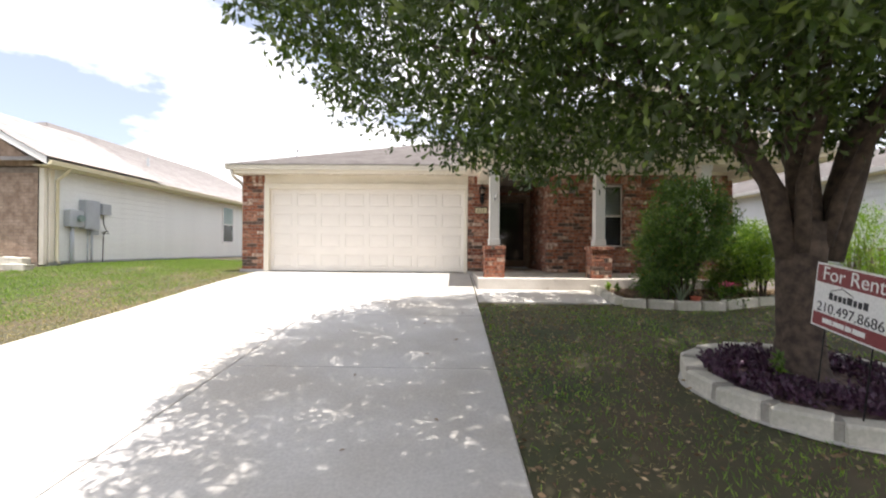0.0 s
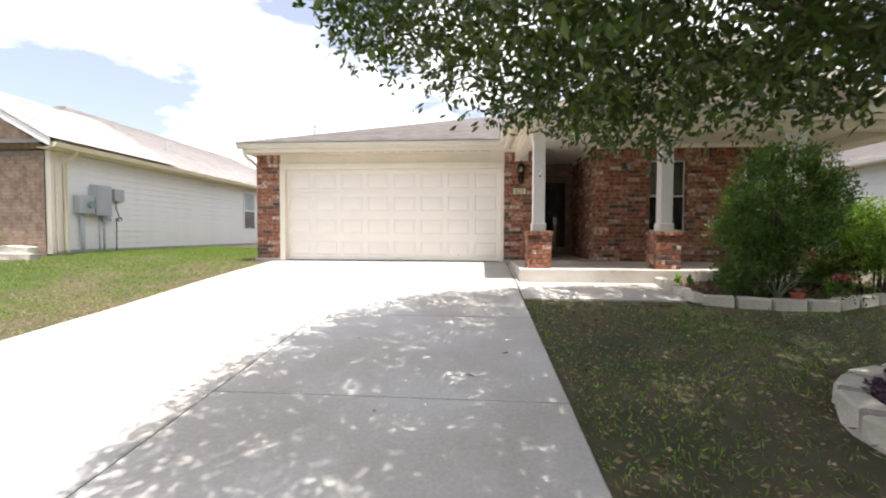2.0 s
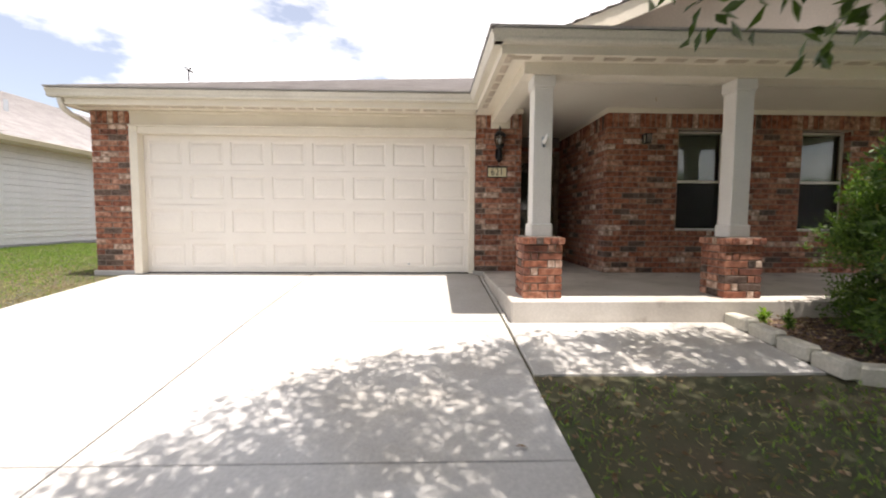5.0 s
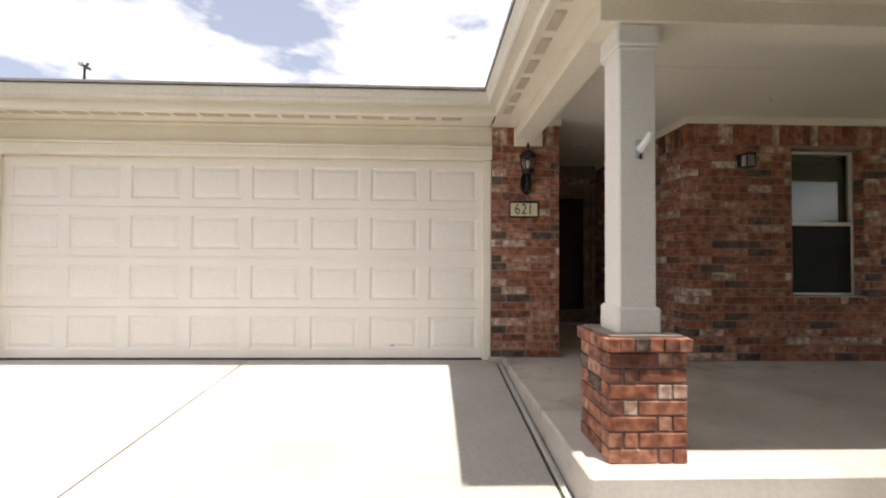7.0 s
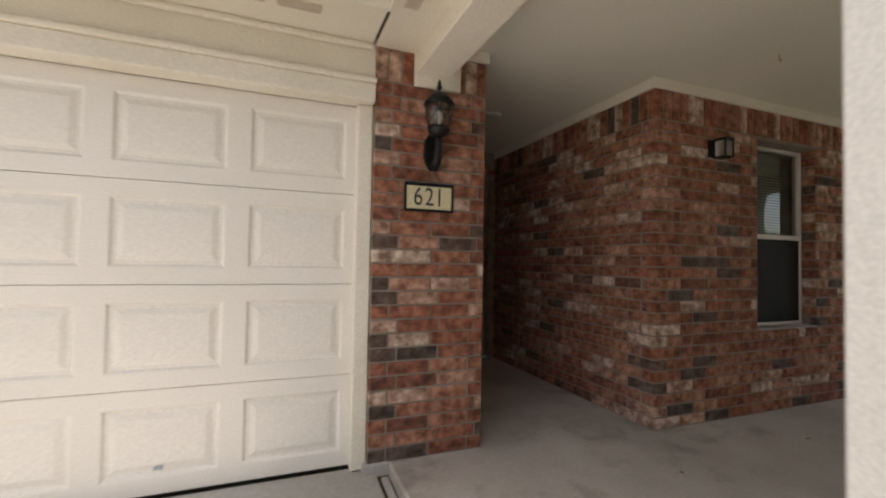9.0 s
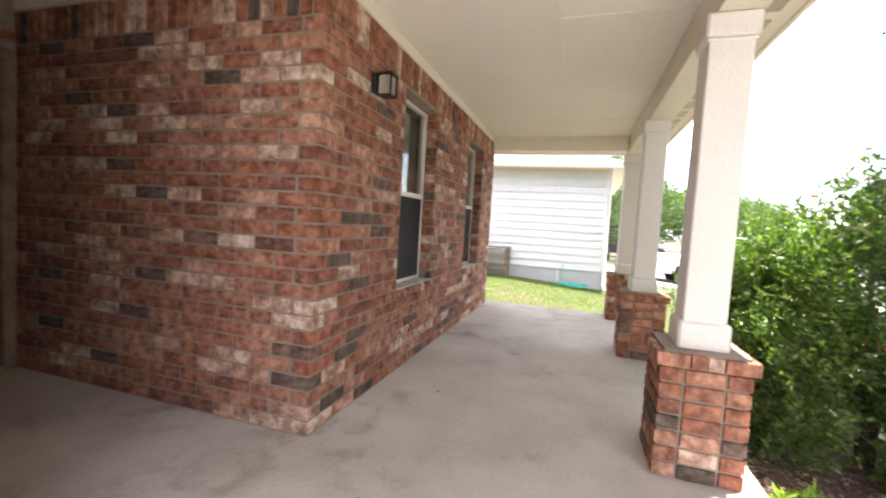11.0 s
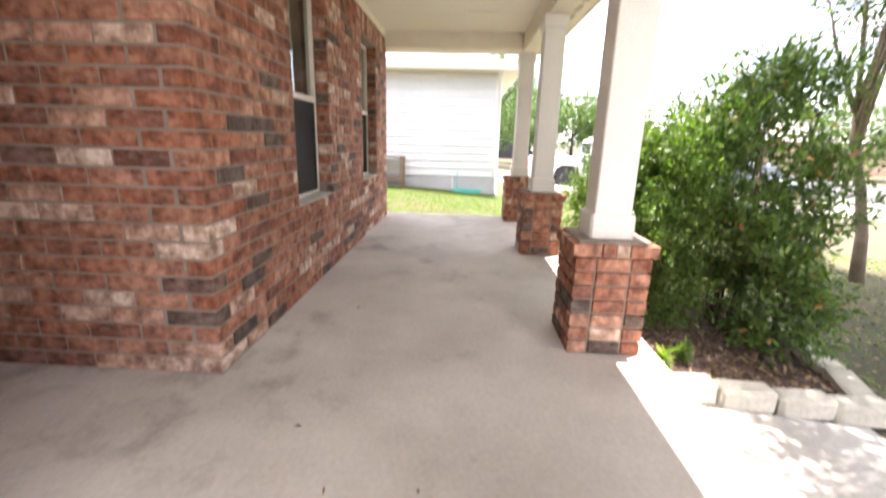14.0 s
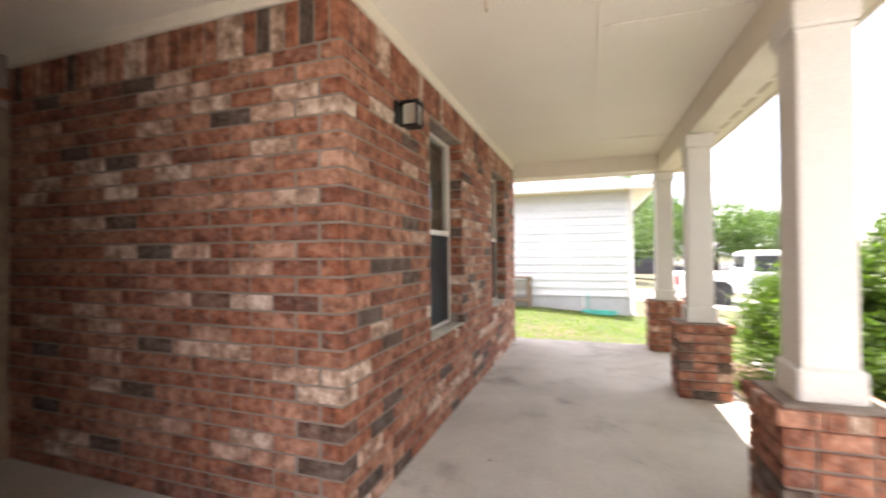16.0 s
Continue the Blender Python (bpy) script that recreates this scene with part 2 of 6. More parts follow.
M_TANBRICK = mottled("tan brick", (0.26, 0.18, 0.13), (0.46, 0.34, 0.26), 5.0, 0.9, fine=30, relief=0.5)
M_FROST = glass_material("frosted glass", (0.85, 0.85, 0.80), 0.45)
# Near-black for doors; behind the windows it stands in for an unlit room.
M_DARK = mottled("dark door and room gloom", (0.02, 0.02, 0.02), (0.03, 0.03, 0.03), 3.0, 0.8)
M_BLIND = mottled("pale blind", (0.45, 0.47, 0.43), (0.52, 0.54, 0.5), 3.0, 0.7)


# ---- mesh helpers ----
def as_mesh(name, bm, mat, smooth=False):
    me = bpy.data.meshes.new(name)
    bmesh.ops.recalc_face_normals(bm, faces=bm.faces)
    bm.to_mesh(me)
    bm.free()
    for m in (mat if isinstance(mat, (list, tuple)) else [mat]):
        me.materials.append(m)
    if smooth:
        for p in me.polygons:
            p.use_smooth = True
    return me


def part(name, bm, mat, parent=None, label="", smooth=False):
    ob = new(name, as_mesh(name, bm, mat, smooth))
    if parent:
        ob.parent = parent
    if label:
        ob["label"] = label
    return ob


def thing(name, label, category, group="", kind="", at=None):
    ob = new(name)
    if at is not None:
        ob.matrix_basis = at if isinstance(at, Matrix) else Matrix.Translation(at)
    return tagged(ob, label, category, group, kind)


def add_box(bm, lo, hi, bevel=0.0):
    made = bmesh.ops.create_cube(bm, size=1.0)["verts"]
    lo, hi = Vector(lo), Vector(hi)
    for v in made:
        v.co = Vector([(a + b) / 2 + c * (b - a) for a, b, c in zip(lo, hi, v.co)])
    if bevel:
        edges = list({e for v in made for e in v.link_edges})
        bmesh.ops.bevel(bm, geom=edges, offset=bevel, segments=1, affect="EDGES", profile=0.5)
    return bm


def box(lo, hi, bevel=0.0):
    return add_box(bmesh.new(), lo, hi, bevel)


def add_prism(bm, outline, axis, a, b):
    """Outline of 2D points, pushed along axis (0, 1, 2) from a to b."""
    def put(p, d):
        c = list(p)
        c.insert(axis, d)
        return bm.verts.new(c)
    va, vb = [put(p, a) for p in outline], [put(p, b) for p in outline]
    bm.faces.new(va), bm.faces.new(vb[::-1])
    for i in range(len(outline)):
        j = (i + 1) % len(outline)
        bm.faces.new((va[i], vb[i], vb[j], va[j]))
    return bm


def prism(outline, axis, a, b):
    return add_prism(bmesh.new(), outline, axis, a, b)


def add_tube(bm, points, radius, sides=10):
    """A round bar along points; radius a number or one for each point."""
    pts = [Vector(p) for p in points]
    rad = radius if isinstance(radius, (list, tuple)) else [radius] * len(pts)
    rings = []
    side = None
    for i, p in enumerate(pts):
        d = (pts[min(i + 1, len(pts) - 1)] - pts[max(i - 1, 0)]).normalized()
        side = d.orthogonal().normalized() if side is None else (side - d * side.dot(d)).normalized()
        up = d.cross(side)
        rings.append([bm.verts.new(p + (side * math.cos(a) + up * math.sin(a)) * rad[i]) for a in (math.tau * k / sides for k in range(sides))])
    for q, r in zip(rings, rings[1:]):
        for k in range(sides):
            bm.faces.new((q[k], q[(k + 1) % sides], r[(k + 1) % sides], r[k]))
    bm.faces.new(rings[0][::-1]), bm.faces.new(rings[-1])
    return bm


def tube(points, radius, sides=10):
    return add_tube(bmesh.new(), points, radius, sides)


def add_lathe(bm, profile, sides=20, at=(0, 0, 0)):
    """Profile of (radius, z), turned round z."""
    o = Vector(at)
    rings = [[bm.verts.new(o + Vector((r * math.cos(a), r * math.sin(a), z))) for a in (math.tau * k / sides for k in range(sides))] for r, z in profile]
    for q, r in zip(rings, rings[1:]):
        for k in range(sides):
            bm.faces.new((q[k], q[(k + 1) % sides], r[(k + 1) % sides], r[k]))
    bm.faces.new(rings[0][::-1]), bm.faces.new(rings[-1])
    return bm


def wall_panels(bm, lo, hi, y0, y1, holes):
    """A wall in the xz plane from lo=(x, z) to hi=(x, z), between depths y0 and y1, with openings (x0, z0, x1, z1)."""
    xs = sorted({lo[0], hi[0], *[h[0] for h in holes], *[h[2] for h in holes]})
    for a, b in zip(xs, xs[1:]):
        spans, z = [], lo[1]
        for h in sorted((h for h in holes if h[0] < (a + b) / 2 < h[2]), key=lambda h: h[1]):
            if h[1] > z:
                spans.append((z, h[1]))
            z = h[3]
        if z < hi[1]:
            spans.append((z, hi[1]))
        for c, d in spans:
            add_box(bm, (a, y0, c), (b, y1, d))
    return bm


# ---- plan ----
DRIVE = ((-6.0, -0.42), (-2.0, -0.22), (2.0, -0.02), (3.6, 0.11), (5.9, 0.295), (8.0, 0.465), (9.6, 0.615), (12.0, 0.785), (16.0, 0.80), (30.0, 0.81))


def drive_z(y):
    if y <= DRIVE[0][0]:
        return DRIVE[0][1]
    for (a, za), (b, zb) in zip(DRIVE, DRIVE[1:]):
        if y <= b:
            return za + (zb - za) * (y - a) / (b - a)
    return DRIVE[-1][1]


def drive_edge(y):
    """The driveway's two edges at y."""
    return -4.36, 0.875


def ground_z(x, y):
    """The lawn; lower towards the house next door and the street."""
    z = drive_z(y) - 0.025
    if x > 8.0:
        z -= 0.004 * (min(x, 11.5) - 8.0)
    if x < -4.8 and y > 4.0:
        z += 0.032 * (-4.8 - max(x, -9.3)) * min((y - 4.0) / 6.0, 1.0)
    return z + 0.012 * noise.noise((x * 0.6, y * 0.6, 0.0))


SLAB_Z = 0.82
FACE_Y = 11.90      # brick beside the garage door
WALL_Y = 11.74      # brick wall behind the porch
CORNER_X, END_X, ENTRY_Y = 2.74, 7.10, 14.05
DOOR_X0, DOOR_X1, DOOR_TOP = -4.08, 0.74, 2.82
CEIL_Z, BEAM_Z, FRIEZE_Z = 3.24, 3.03, 3.165
EAVE_Y, EAVE_X, PORCH_EAVE = 11.40, 0.71, 9.40
PIERS = ((1.075, 9.667), (3.118, 9.667), (5.144, 9.667), (6.95, 9.667))
PIER_W = 0.386
WINDOWS = ((3.80, 1.46, 4.545, 2.935), (5.67, 1.46, 6.415, 2.935))
OAK_X, OAK_Y, RING_X, RING_Y, RING_R = 3.40, 5.14, 3.45, 5.02, 0.89
NB_X, NB_Y0, NB_Y1 = -9.25, 11.5, 26.0
RX, RY0, RY1 = 11.6, 9.84, 24.0
COURSE, BRICK_L, BRICK_D, JOINT = 0.0791, 0.247, 0.11, 0.012


# ---- ground, driveway, walk ----
def ground():
    bm = bmesh.new()
    xs = [-400, -150, -70, -40] + [-26 + i * 0.5 for i in range(121)] + [45, 80, 150, 400]
    ys = [-400, -150, -70, -30] + [-14 + i * 0.5 for i in range(101)] + [45, 80, 150, 400]
    rows = [[bm.verts.new((x, y, ground_z(x, y))) for x in xs] for y in ys]
    for q, r in zip(rows, rows[1:]):
        for i in range(len(xs) - 1):
            bm.faces.new((q[i], q[i + 1], r[i + 1], r[i]))
    return tagged(part("ground", bm, M_GRASS, smooth=True), "mown lawn with green grass and straw patches", "lawn", kind="structure")


def slab_piece(name, x0, x1, y0, y1, mat, parent, z=drive_z, thick=0.12, gap=0.0055):
    """One poured panel with softened edges; x0 and x1 may be functions of y."""
    fx0 = x0 if callable(x0) else (lambda y: x0)
    fx1 = x1 if callable(x1) else (lambda y: x1)
    bm = bmesh.new()
    n = 5
    top, low = [], []
    for i in range(n + 1):
        y = y0 + gap + (y1 - y0 - 2 * gap) * i / n
        e = 0.008 if i in (0, n) else 0.0
        a, b = fx0(y) + gap, fx1(y) - gap
        xs = (a, a + 0.012, b - 0.012, b)
        top.append([bm.verts.new((x, y, z(y) - (0.008 if k in (0, 3) else e))) for k, x in enumerate(xs)])
        low.append([bm.verts.new((x, y, z(y) - thick)) for x in (a, b)])
    for q, r in zip(top, top[1:]):
        for k in range(3):
            bm.faces.new((q[k], q[k + 1], r[k + 1], r[k]))
    for i in range(n):
        bm.faces.new((low[i][0], top[i][0], top[i + 1][0], low[i + 1][0]))
        bm.faces.new((top[i][3], low[i][1], low[i + 1][1], top[i + 1][3]))
    bm.faces.new((low[0][0], low[0][1], top[0][3], top[0][2], top[0][1], top[0][0]))
    bm.faces.new((top[n][0], top[n][1], top[n][2], top[n][3], low[n][1], low[n][0]))
    return part(name, bm, mat, parent)


def driveway():
    base = tagged(new("driveway"), "pale broom-finished concrete driveway with cut joints", "driveway", kind="structure")
    cuts = [-6.0, -3.0, -0.9, 1.2, 3.3, 5.42, 7.5, 9.6, 11.99]
    for a, b in zip(cuts, cuts[1:]):
        slab_piece("concrete_panel", lambda y: drive_edge(y)[0], -1.62, a, b, M_CONC, base)
        slab_piece("concrete_panel", -1.62, lambda y: drive_edge(y)[1], a, b, M_CONC, base)
    bed = bmesh.new()
    rows = []
    for y in (-6, -2, 2, 3.6, 5.9, 8.0, 9.6, 12.0):
        a, b = drive_edge(y)
        rows.append([bed.verts.new((x, y, drive_z(y) - 0.02)) for x in (a + 0.01, b - 0.01)])
    for q, r in zip(rows, rows[1:]):
        bed.faces.new((q[0], q[1], r[1], r[0]))
    part("joint_filler", bed, M_JOINT, base, "dark dirt in the joints")
    apron = tagged(new("pavement"), "pale concrete entry walk beside the porch step", "walk", kind="structure")
    slab_piece("concrete_panel", 0.885, 3.05, 8.44, 9.545, M_CONC, apron, z=lambda y: 0.51 + 0.095 * (y - 8.44))
    slab_piece("concrete_panel", 0.885, 0.935, 9.55, 11.86, M_CONC, apron, z=lambda y: drive_z(y) - 0.004)


def porch_slab():
    bm = box((0.94, 9.55, 0.35), (7.33, 14.5, SLAB_Z), 0.012)
    s = tagged(part("floor", bm, M_SLAB), "worn grey concrete porch slab with dark stains", "porch floor", kind="structure")
    bm = box((-4.80, 11.885, 0.5), (-4.12, 12.3, 0.83), 0.01)
    tagged(part("foundation", bm, M_CONC), "pale concrete footing under the garage brick", "foundation", kind="structure")
    bm = box((0.80, 11.885, 0.5), (0.949, 12.3, 0.826), 0.01)
    tagged(part("foundation", bm, M_CONC), "pale concrete footing beside the garage door", "foundation", kind="structure")
    return s


# ---- bricks ----
def brick_mesh():
    bm = box((-0.5, -0.5, -0.5), (0.5, 0.5, 0.5))
    for v in bm.verts:
        v.co.x *= 0.235
        v.co.y *= 0.10
        v.co.z *= 0.067
    bmesh.ops.bevel(bm, geom=list(bm.edges), offset=0.004, segments=1, affect="EDGES")
    return as_mesh("brick", bm, M_BRICK)


BRICK = brick_mesh()
brick_rng = random.Random(11)


def lay(parent, boxes, keep=lambda c: True, name="brick"):
    """Bricks given as (lo, hi); those that keep() turns down are joined into one part."""
    rest = []
    for lo, hi in boxes:
        c = (Vector(lo) + Vector(hi)) / 2
        d = Vector(hi) - Vector(lo)
        if not keep(c):
            rest.append((lo, hi))
            continue
        ob = new(name, BRICK)
        ob.parent = parent
        j = Vector((brick_rng.uniform(-0.0015, 0.0015), brick_rng.uniform(-0.0015, 0.0015), brick_rng.uniform(-0.001, 0.001)))
        axis = max(range(3), key=lambda k: d[k])
        if axis == 0:
            rot, size = Matrix.Identity(3), (d.x, d.y, d.z)
        elif axis == 1:
            rot, size = Matrix.Rotation(math.pi / 2, 3, "Z"), (d.y, d.x, d.z)
        else:
            rot, size = Matrix.Rotation(math.pi / 2, 3, "Y"), (d.z, d.y, d.x)
        ob.matrix_basis = Matrix.LocRotScale(c + j, rot.to_quaternion(), Vector((size[0] / 0.235, size[1] / 0.10, size[2] / 0.067)))
    if rest:
        verts, faces = [], []
        for lo, hi in rest:
            k = len(verts)
            verts += [(x, y, z) for z in (lo[2], hi[2]) for y in (lo[1], hi[1]) for x in (lo[0], hi[0])]
            faces += [tuple(k + i for i in f) for f in ((0, 2, 3, 1), (4, 5, 7, 6), (0, 1, 5, 4), (2, 6, 7, 3), (0, 4, 6, 2), (1, 3, 7, 5))]
        me = bpy.data.meshes.new("brickwork")
        me.from_pydata(verts, [], faces)
        me.materials.append(M_BRICKS)
        ob = new("brickwork", me)
        ob.parent = parent
        ob["kind"] = "stuff"


PROUD = 0.007


def run(u0, u1, z0, rows, starts, holes=()):
    """Running bond as (u, length, z): starts gives the first brick's length on even and odd rows."""
    out = []
    for r in range(rows):
        z = z0 + r * COURSE
        u, first = u0, starts[r % 2]
        while u < u1 - 0.02:
            n = min(first if first else BRICK_L, u1 - u)
            first = None
            a, b = u, u + n
            pieces = [(a, b)]
            for h0, hz0, h1, hz1 in holes:
                if hz0 - 0.01 < z + COURSE / 2 < hz1 + 0.01:
                    nxt = []
                    for p, q in pieces:
                        if q <= h0 or p >= h1:
                            nxt.append((p, q))
                        else:
                            if p < h0 - 0.02:
                                nxt.append((p, h0))
                            if q > h1 + 0.02:
                                nxt.append((h1, q))
                    pieces = nxt
            out += [(p, q - JOINT if q < u1 - 0.001 else q, z) for p, q in pieces if q - p > 0.03]
            u += n
    return out


def wall_bricks_y(y, x0, x1, z0, rows, starts, holes=(), first_depth=None, soldiers=None):
    """Boxes for a wall whose face looks to -y. first_depth: depth of the corner brick on even and odd rows."""
    boxes = []
    for a, b, z in run(x0, x1, z0, rows, starts, holes):
        r = round((z - z0) / COURSE)
        d = first_depth[r % 2] if first_depth and a < x0 + 0.001 else 0.06
        lo = a - PROUD if first_depth and a < x0 + 0.001 else a
        boxes.append(((lo, y - PROUD, z + JOINT), (b, y - PROUD + d, z + COURSE)))
    if soldiers:
        z, top = soldiers
        u = x0
        while u < x1 - 0.03:
            boxes.append(((u - (PROUD if u == x0 and first_depth else 0), y - PROUD, z + JOINT), (min(u + COURSE - JOINT, x1), y - PROUD + 0.06, top)))
            u += COURSE
    return boxes


def brick_walls():
    rows = 27
    z0 = SLAB_Z - 0.004
    top = z0 + rows * COURSE
    # wall behind the porch, with two windows
    wall = tagged(part("wall_front", wall_panels(bmesh.new(), (CORNER_X, 0.5), (END_X, 3.6), WALL_Y, 12.02, list(WINDOWS)), M_MORTAR),
                  "red and buff brick wall behind the porch", "brick wall", kind="structure")
    boxes = wall_bricks_y(WALL_Y, CORNER_X, END_X, z0, rows, (BRICK_L, BRICK_D + JOINT), WINDOWS, (BRICK_D, BRICK_L - JOINT), (top, FRIEZE_Z))
    lay(wall, boxes, lambda c: c.x < 5.3)
    # sills and jambs of the windows
    for x0, za, x1, zb in WINDOWS:
        u = x0 + 0.004
        sill = []
        while u < x1 - 0.02:
            sill.append(((u, WALL_Y - 0.028, za - 0.075), (min(u + 0.067, x1), WALL_Y + 0.08, za - 0.012)))
            u += 0.079
        lay(wall, sill, lambda c: c.x < 5.3)
        jamb = []
        for r in range(rows + 1):
            z = z0 + r * COURSE
            if za - 0.01 < z and z + COURSE < zb + 0.02:
                jamb.append(((x1 - PROUD, WALL_Y + 0.004, z + JOINT), (x1 + 0.05, WALL_Y + 0.102, z + COURSE)))
                jamb.append(((x0 - 0.05, WALL_Y + 0.004, z + JOINT), (x0 + PROUD, WALL_Y + 0.102, z + COURSE)))
        lay(wall, jamb, lambda c: False)
    # side wall that leads to the front door
    side = tagged(part("wall_side", box((CORNER_X, 12.02, 0.5), (2.97, ENTRY_Y + 0.2, 3.6)), M_MORTAR), "red and buff brick wall beside the front door", "brick wall", kind="structure")
    boxes = []
    for a, b, z in run(WALL_Y, ENTRY_Y, z0, rows, (BRICK_D + JOINT, BRICK_L)):
        if a > WALL_Y + 0.001:
            boxes.append(((CORNER_X - PROUD, a, z + JOINT), (CORNER_X - PROUD + 0.06, b, z + COURSE)))
    u = WALL_Y + 0.065
    while u < ENTRY_Y - 0.03:
        boxes.append(((CORNER_X - PROUD, u, top + JOINT), (CORNER_X - PROUD + 0.06, u + COURSE - JOINT, FRIEZE_Z)))
        u += COURSE
    lay(side, boxes)
    # strip between garage door and entry
    strip = tagged(part("wall_strip", wall_panels(bmesh.new(), (0.825, 0.5), (1.51, 3.6), FACE_Y, 12.3, []), M_MORTAR), "narrow red brick wall between garage and entry", "brick wall", kind="structure")
    a = 0.825
    boxes = wall_bricks_y(FACE_Y, a, 1.51, z0, rows, (0.105, 0.105 + 0.05), soldiers=(top, FRIEZE_Z))
    lay(strip, boxes)
    part("return", box((1.30, 12.3, 0.5), (1.51, ENTRY_Y + 0.2, 3.6)), M_MORTAR, strip)
    boxes = [((1.51 - 0.05, p, z + JOINT), (1.51 + PROUD, q, z + COURSE)) for p, q, z in run(FACE_Y + 0.06, ENTRY_Y, z0, rows, (BRICK_D, BRICK_L))]
    lay(strip, boxes, lambda c: False)
    # strip at the garage's outer corner
    strip = tagged(part("wall_corner", box((-4.74, FACE_Y, 0.5), (-4.20, 12.3, 3.36)), M_MORTAR), "narrow red brick wall at the garage corner", "brick wall", kind="structure")
    boxes = wall_bricks_y(FACE_Y, -4.74, -4.20, z0, rows, (BRICK_L, BRICK_D + JOINT), first_depth=(BRICK_D, BRICK_L - JOINT), soldiers=(top, FRIEZE_Z - 0.03))
    lay(strip, boxes)
    # plain walls that close the house
    tagged(part("wall_west", box((-4.735, 12.3, 0.4), (-4.5, 24.0, 3.3)), M_BRICKS), "brick side wall of the garage", "brick wall", kind="structure")
    tagged(part("wall_east", box((6.95, 12.02, 0.4), (END_X, 24.0, 3.3)), M_BRICKS), "brick side wall of the house", "brick wall", kind="structure")
    tagged(part("wall_back", box((-4.735, 24.0, 0.4), (END_X, 24.2, 3.3)), M_BRICKS), "brick back wall of the house", "brick wall", kind="structure")
    # Added near-black sheet: the unlit room's darkness is put into its colour.
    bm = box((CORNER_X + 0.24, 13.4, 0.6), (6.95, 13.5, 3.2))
    tagged(part("gloom_sheet", bm, M_DARK), "near-black sheet standing in for the unlit room behind the windows", "wall", kind="structure")


# ---- garage door ----
def garage_door():
    door = thing("garage_door", "closed cream sectional garage door with embossed panels", "garage door", at=(0, 12.0, 0.792))
    w, h = DOOR_X1 - DOOR_X0, DOOR_TOP - 0.792
    sec, pw = h / 4, (DOOR_X1 - DOOR_X0) / 8

    def panel():
        # a pressed rectangle: a sunk rim and a field that stands out again
        bm = bmesh.new()
        a, b = pw / 2 - 0.055, sec / 2 - 0.085
        rings = []
        for inset, y in ((-0.012, 0.002), (0.0, 0.0), (0.014, 0.013), (0.030, 0.013), (0.060, 0.003)):
            rings.append([bm.verts.new((sx * (a - inset), y, sz * (b - inset))) for sx, sz in ((-1, -1), (1, -1), (1, 1), (-1, 1))])
        for q, r in zip(rings, rings[1:]):
            for k in range(4):
                bm.faces.new((q[k], q[(k + 1) % 4], r[(k + 1) % 4], r[k]))
        bm.faces.new(rings[-1])
        return as_mesh("panel", bm, M_DOOR)

    mesh = panel()
    a, b = pw / 2 - 0.055, sec / 2 - 0.085
    for i in range(4):
        holes = [(DOOR_X0 + (k + 0.5) * pw - a, i * sec + sec / 2 - b, DOOR_X0 + (k + 0.5) * pw + a, i * sec + sec / 2 + b) for k in range(8)]
        bm = wall_panels(bmesh.new(), (DOOR_X0 - 0.02, i * sec + 0.0018), (DOOR_X1 + 0.02, (i + 1) * sec - 0.0018), 0.0, 0.02, holes)
        bmesh.ops.remove_doubles(bm, verts=bm.verts, dist=0.0005)
        s = part("door_section", bm, M_DOOR, door)
        for k in range(8):
            p = new("panel", mesh)
            p.parent = s
            p.location = (DOOR_X0 + (k + 0.5) * pw, 0.0, (i + 0.5) * sec)
    part("backing", box((DOOR_X0 - 0.02, 0.024, 0.0), (DOOR_X1 + 0.02, 0.045, h + 0.05)), M_DOOR, door)
    part("bottom_seal", box((DOOR_X0, 0.002, -0.012), (DOOR_X1, 0.03, 0.004)), M_BLACK, door, "black rubber bottom seal")
    part("latch_plate", box((DOOR_X0 + 6.45 * pw, -0.012, 0.12), (DOOR_X0 + 6.45 * pw + 0.04, 0.0, 0.135), 0.003), M_GREYBOX, door, "small worn metal lift handle")
    t = tagged(new("door_trim"), "cream painted trim round the garage door", "trim", kind="structure")
    part("jamb", box((-4.195, 11.86, 0.782), (DOOR_X0 + 0.004, 11.998, DOOR_TOP + 0.10), 0.006), M_CREAM, t)
    part("jamb", box((DOOR_X1 - 0.004, 11.93, 0.782), (0.822, 11.998, DOOR_TOP - 0.002), 0.006), M_CREAM, t)
    part("door_head", box((DOOR_X0 + 0.005, 11.87, DOOR_TOP), (0.822, 11.998, DOOR_TOP + 0.10), 0.006), M_CREAM, t)
    part("drip_cap", box((-4.20, 11.845, DOOR_TOP + 0.10), (0.823, 11.998, DOOR_TOP + 0.125), 0.004), M_CREAM, t)
    tagged(part("wall_header", box((-4.198, 11.90, DOOR_TOP + 0.126), (0.823, 12.1, 3.5)), M_CREAM), "cream stucco band above the garage door", "wall", kind="structure")


# ---- roof edge ----
def gutter_profile(out=-1.0):
    return [(0.0, 0.0), (out * 0.07, 0.0), (out * 0.085, 0.02), (out * 0.085, 0.045), (out * 0.11, 0.09), (out * 0.11, 0.105), (out * 0.10, 0.105), (out * 0.075, 0.05), (out * 0.06, 0.012), (0.0, 0.012)]


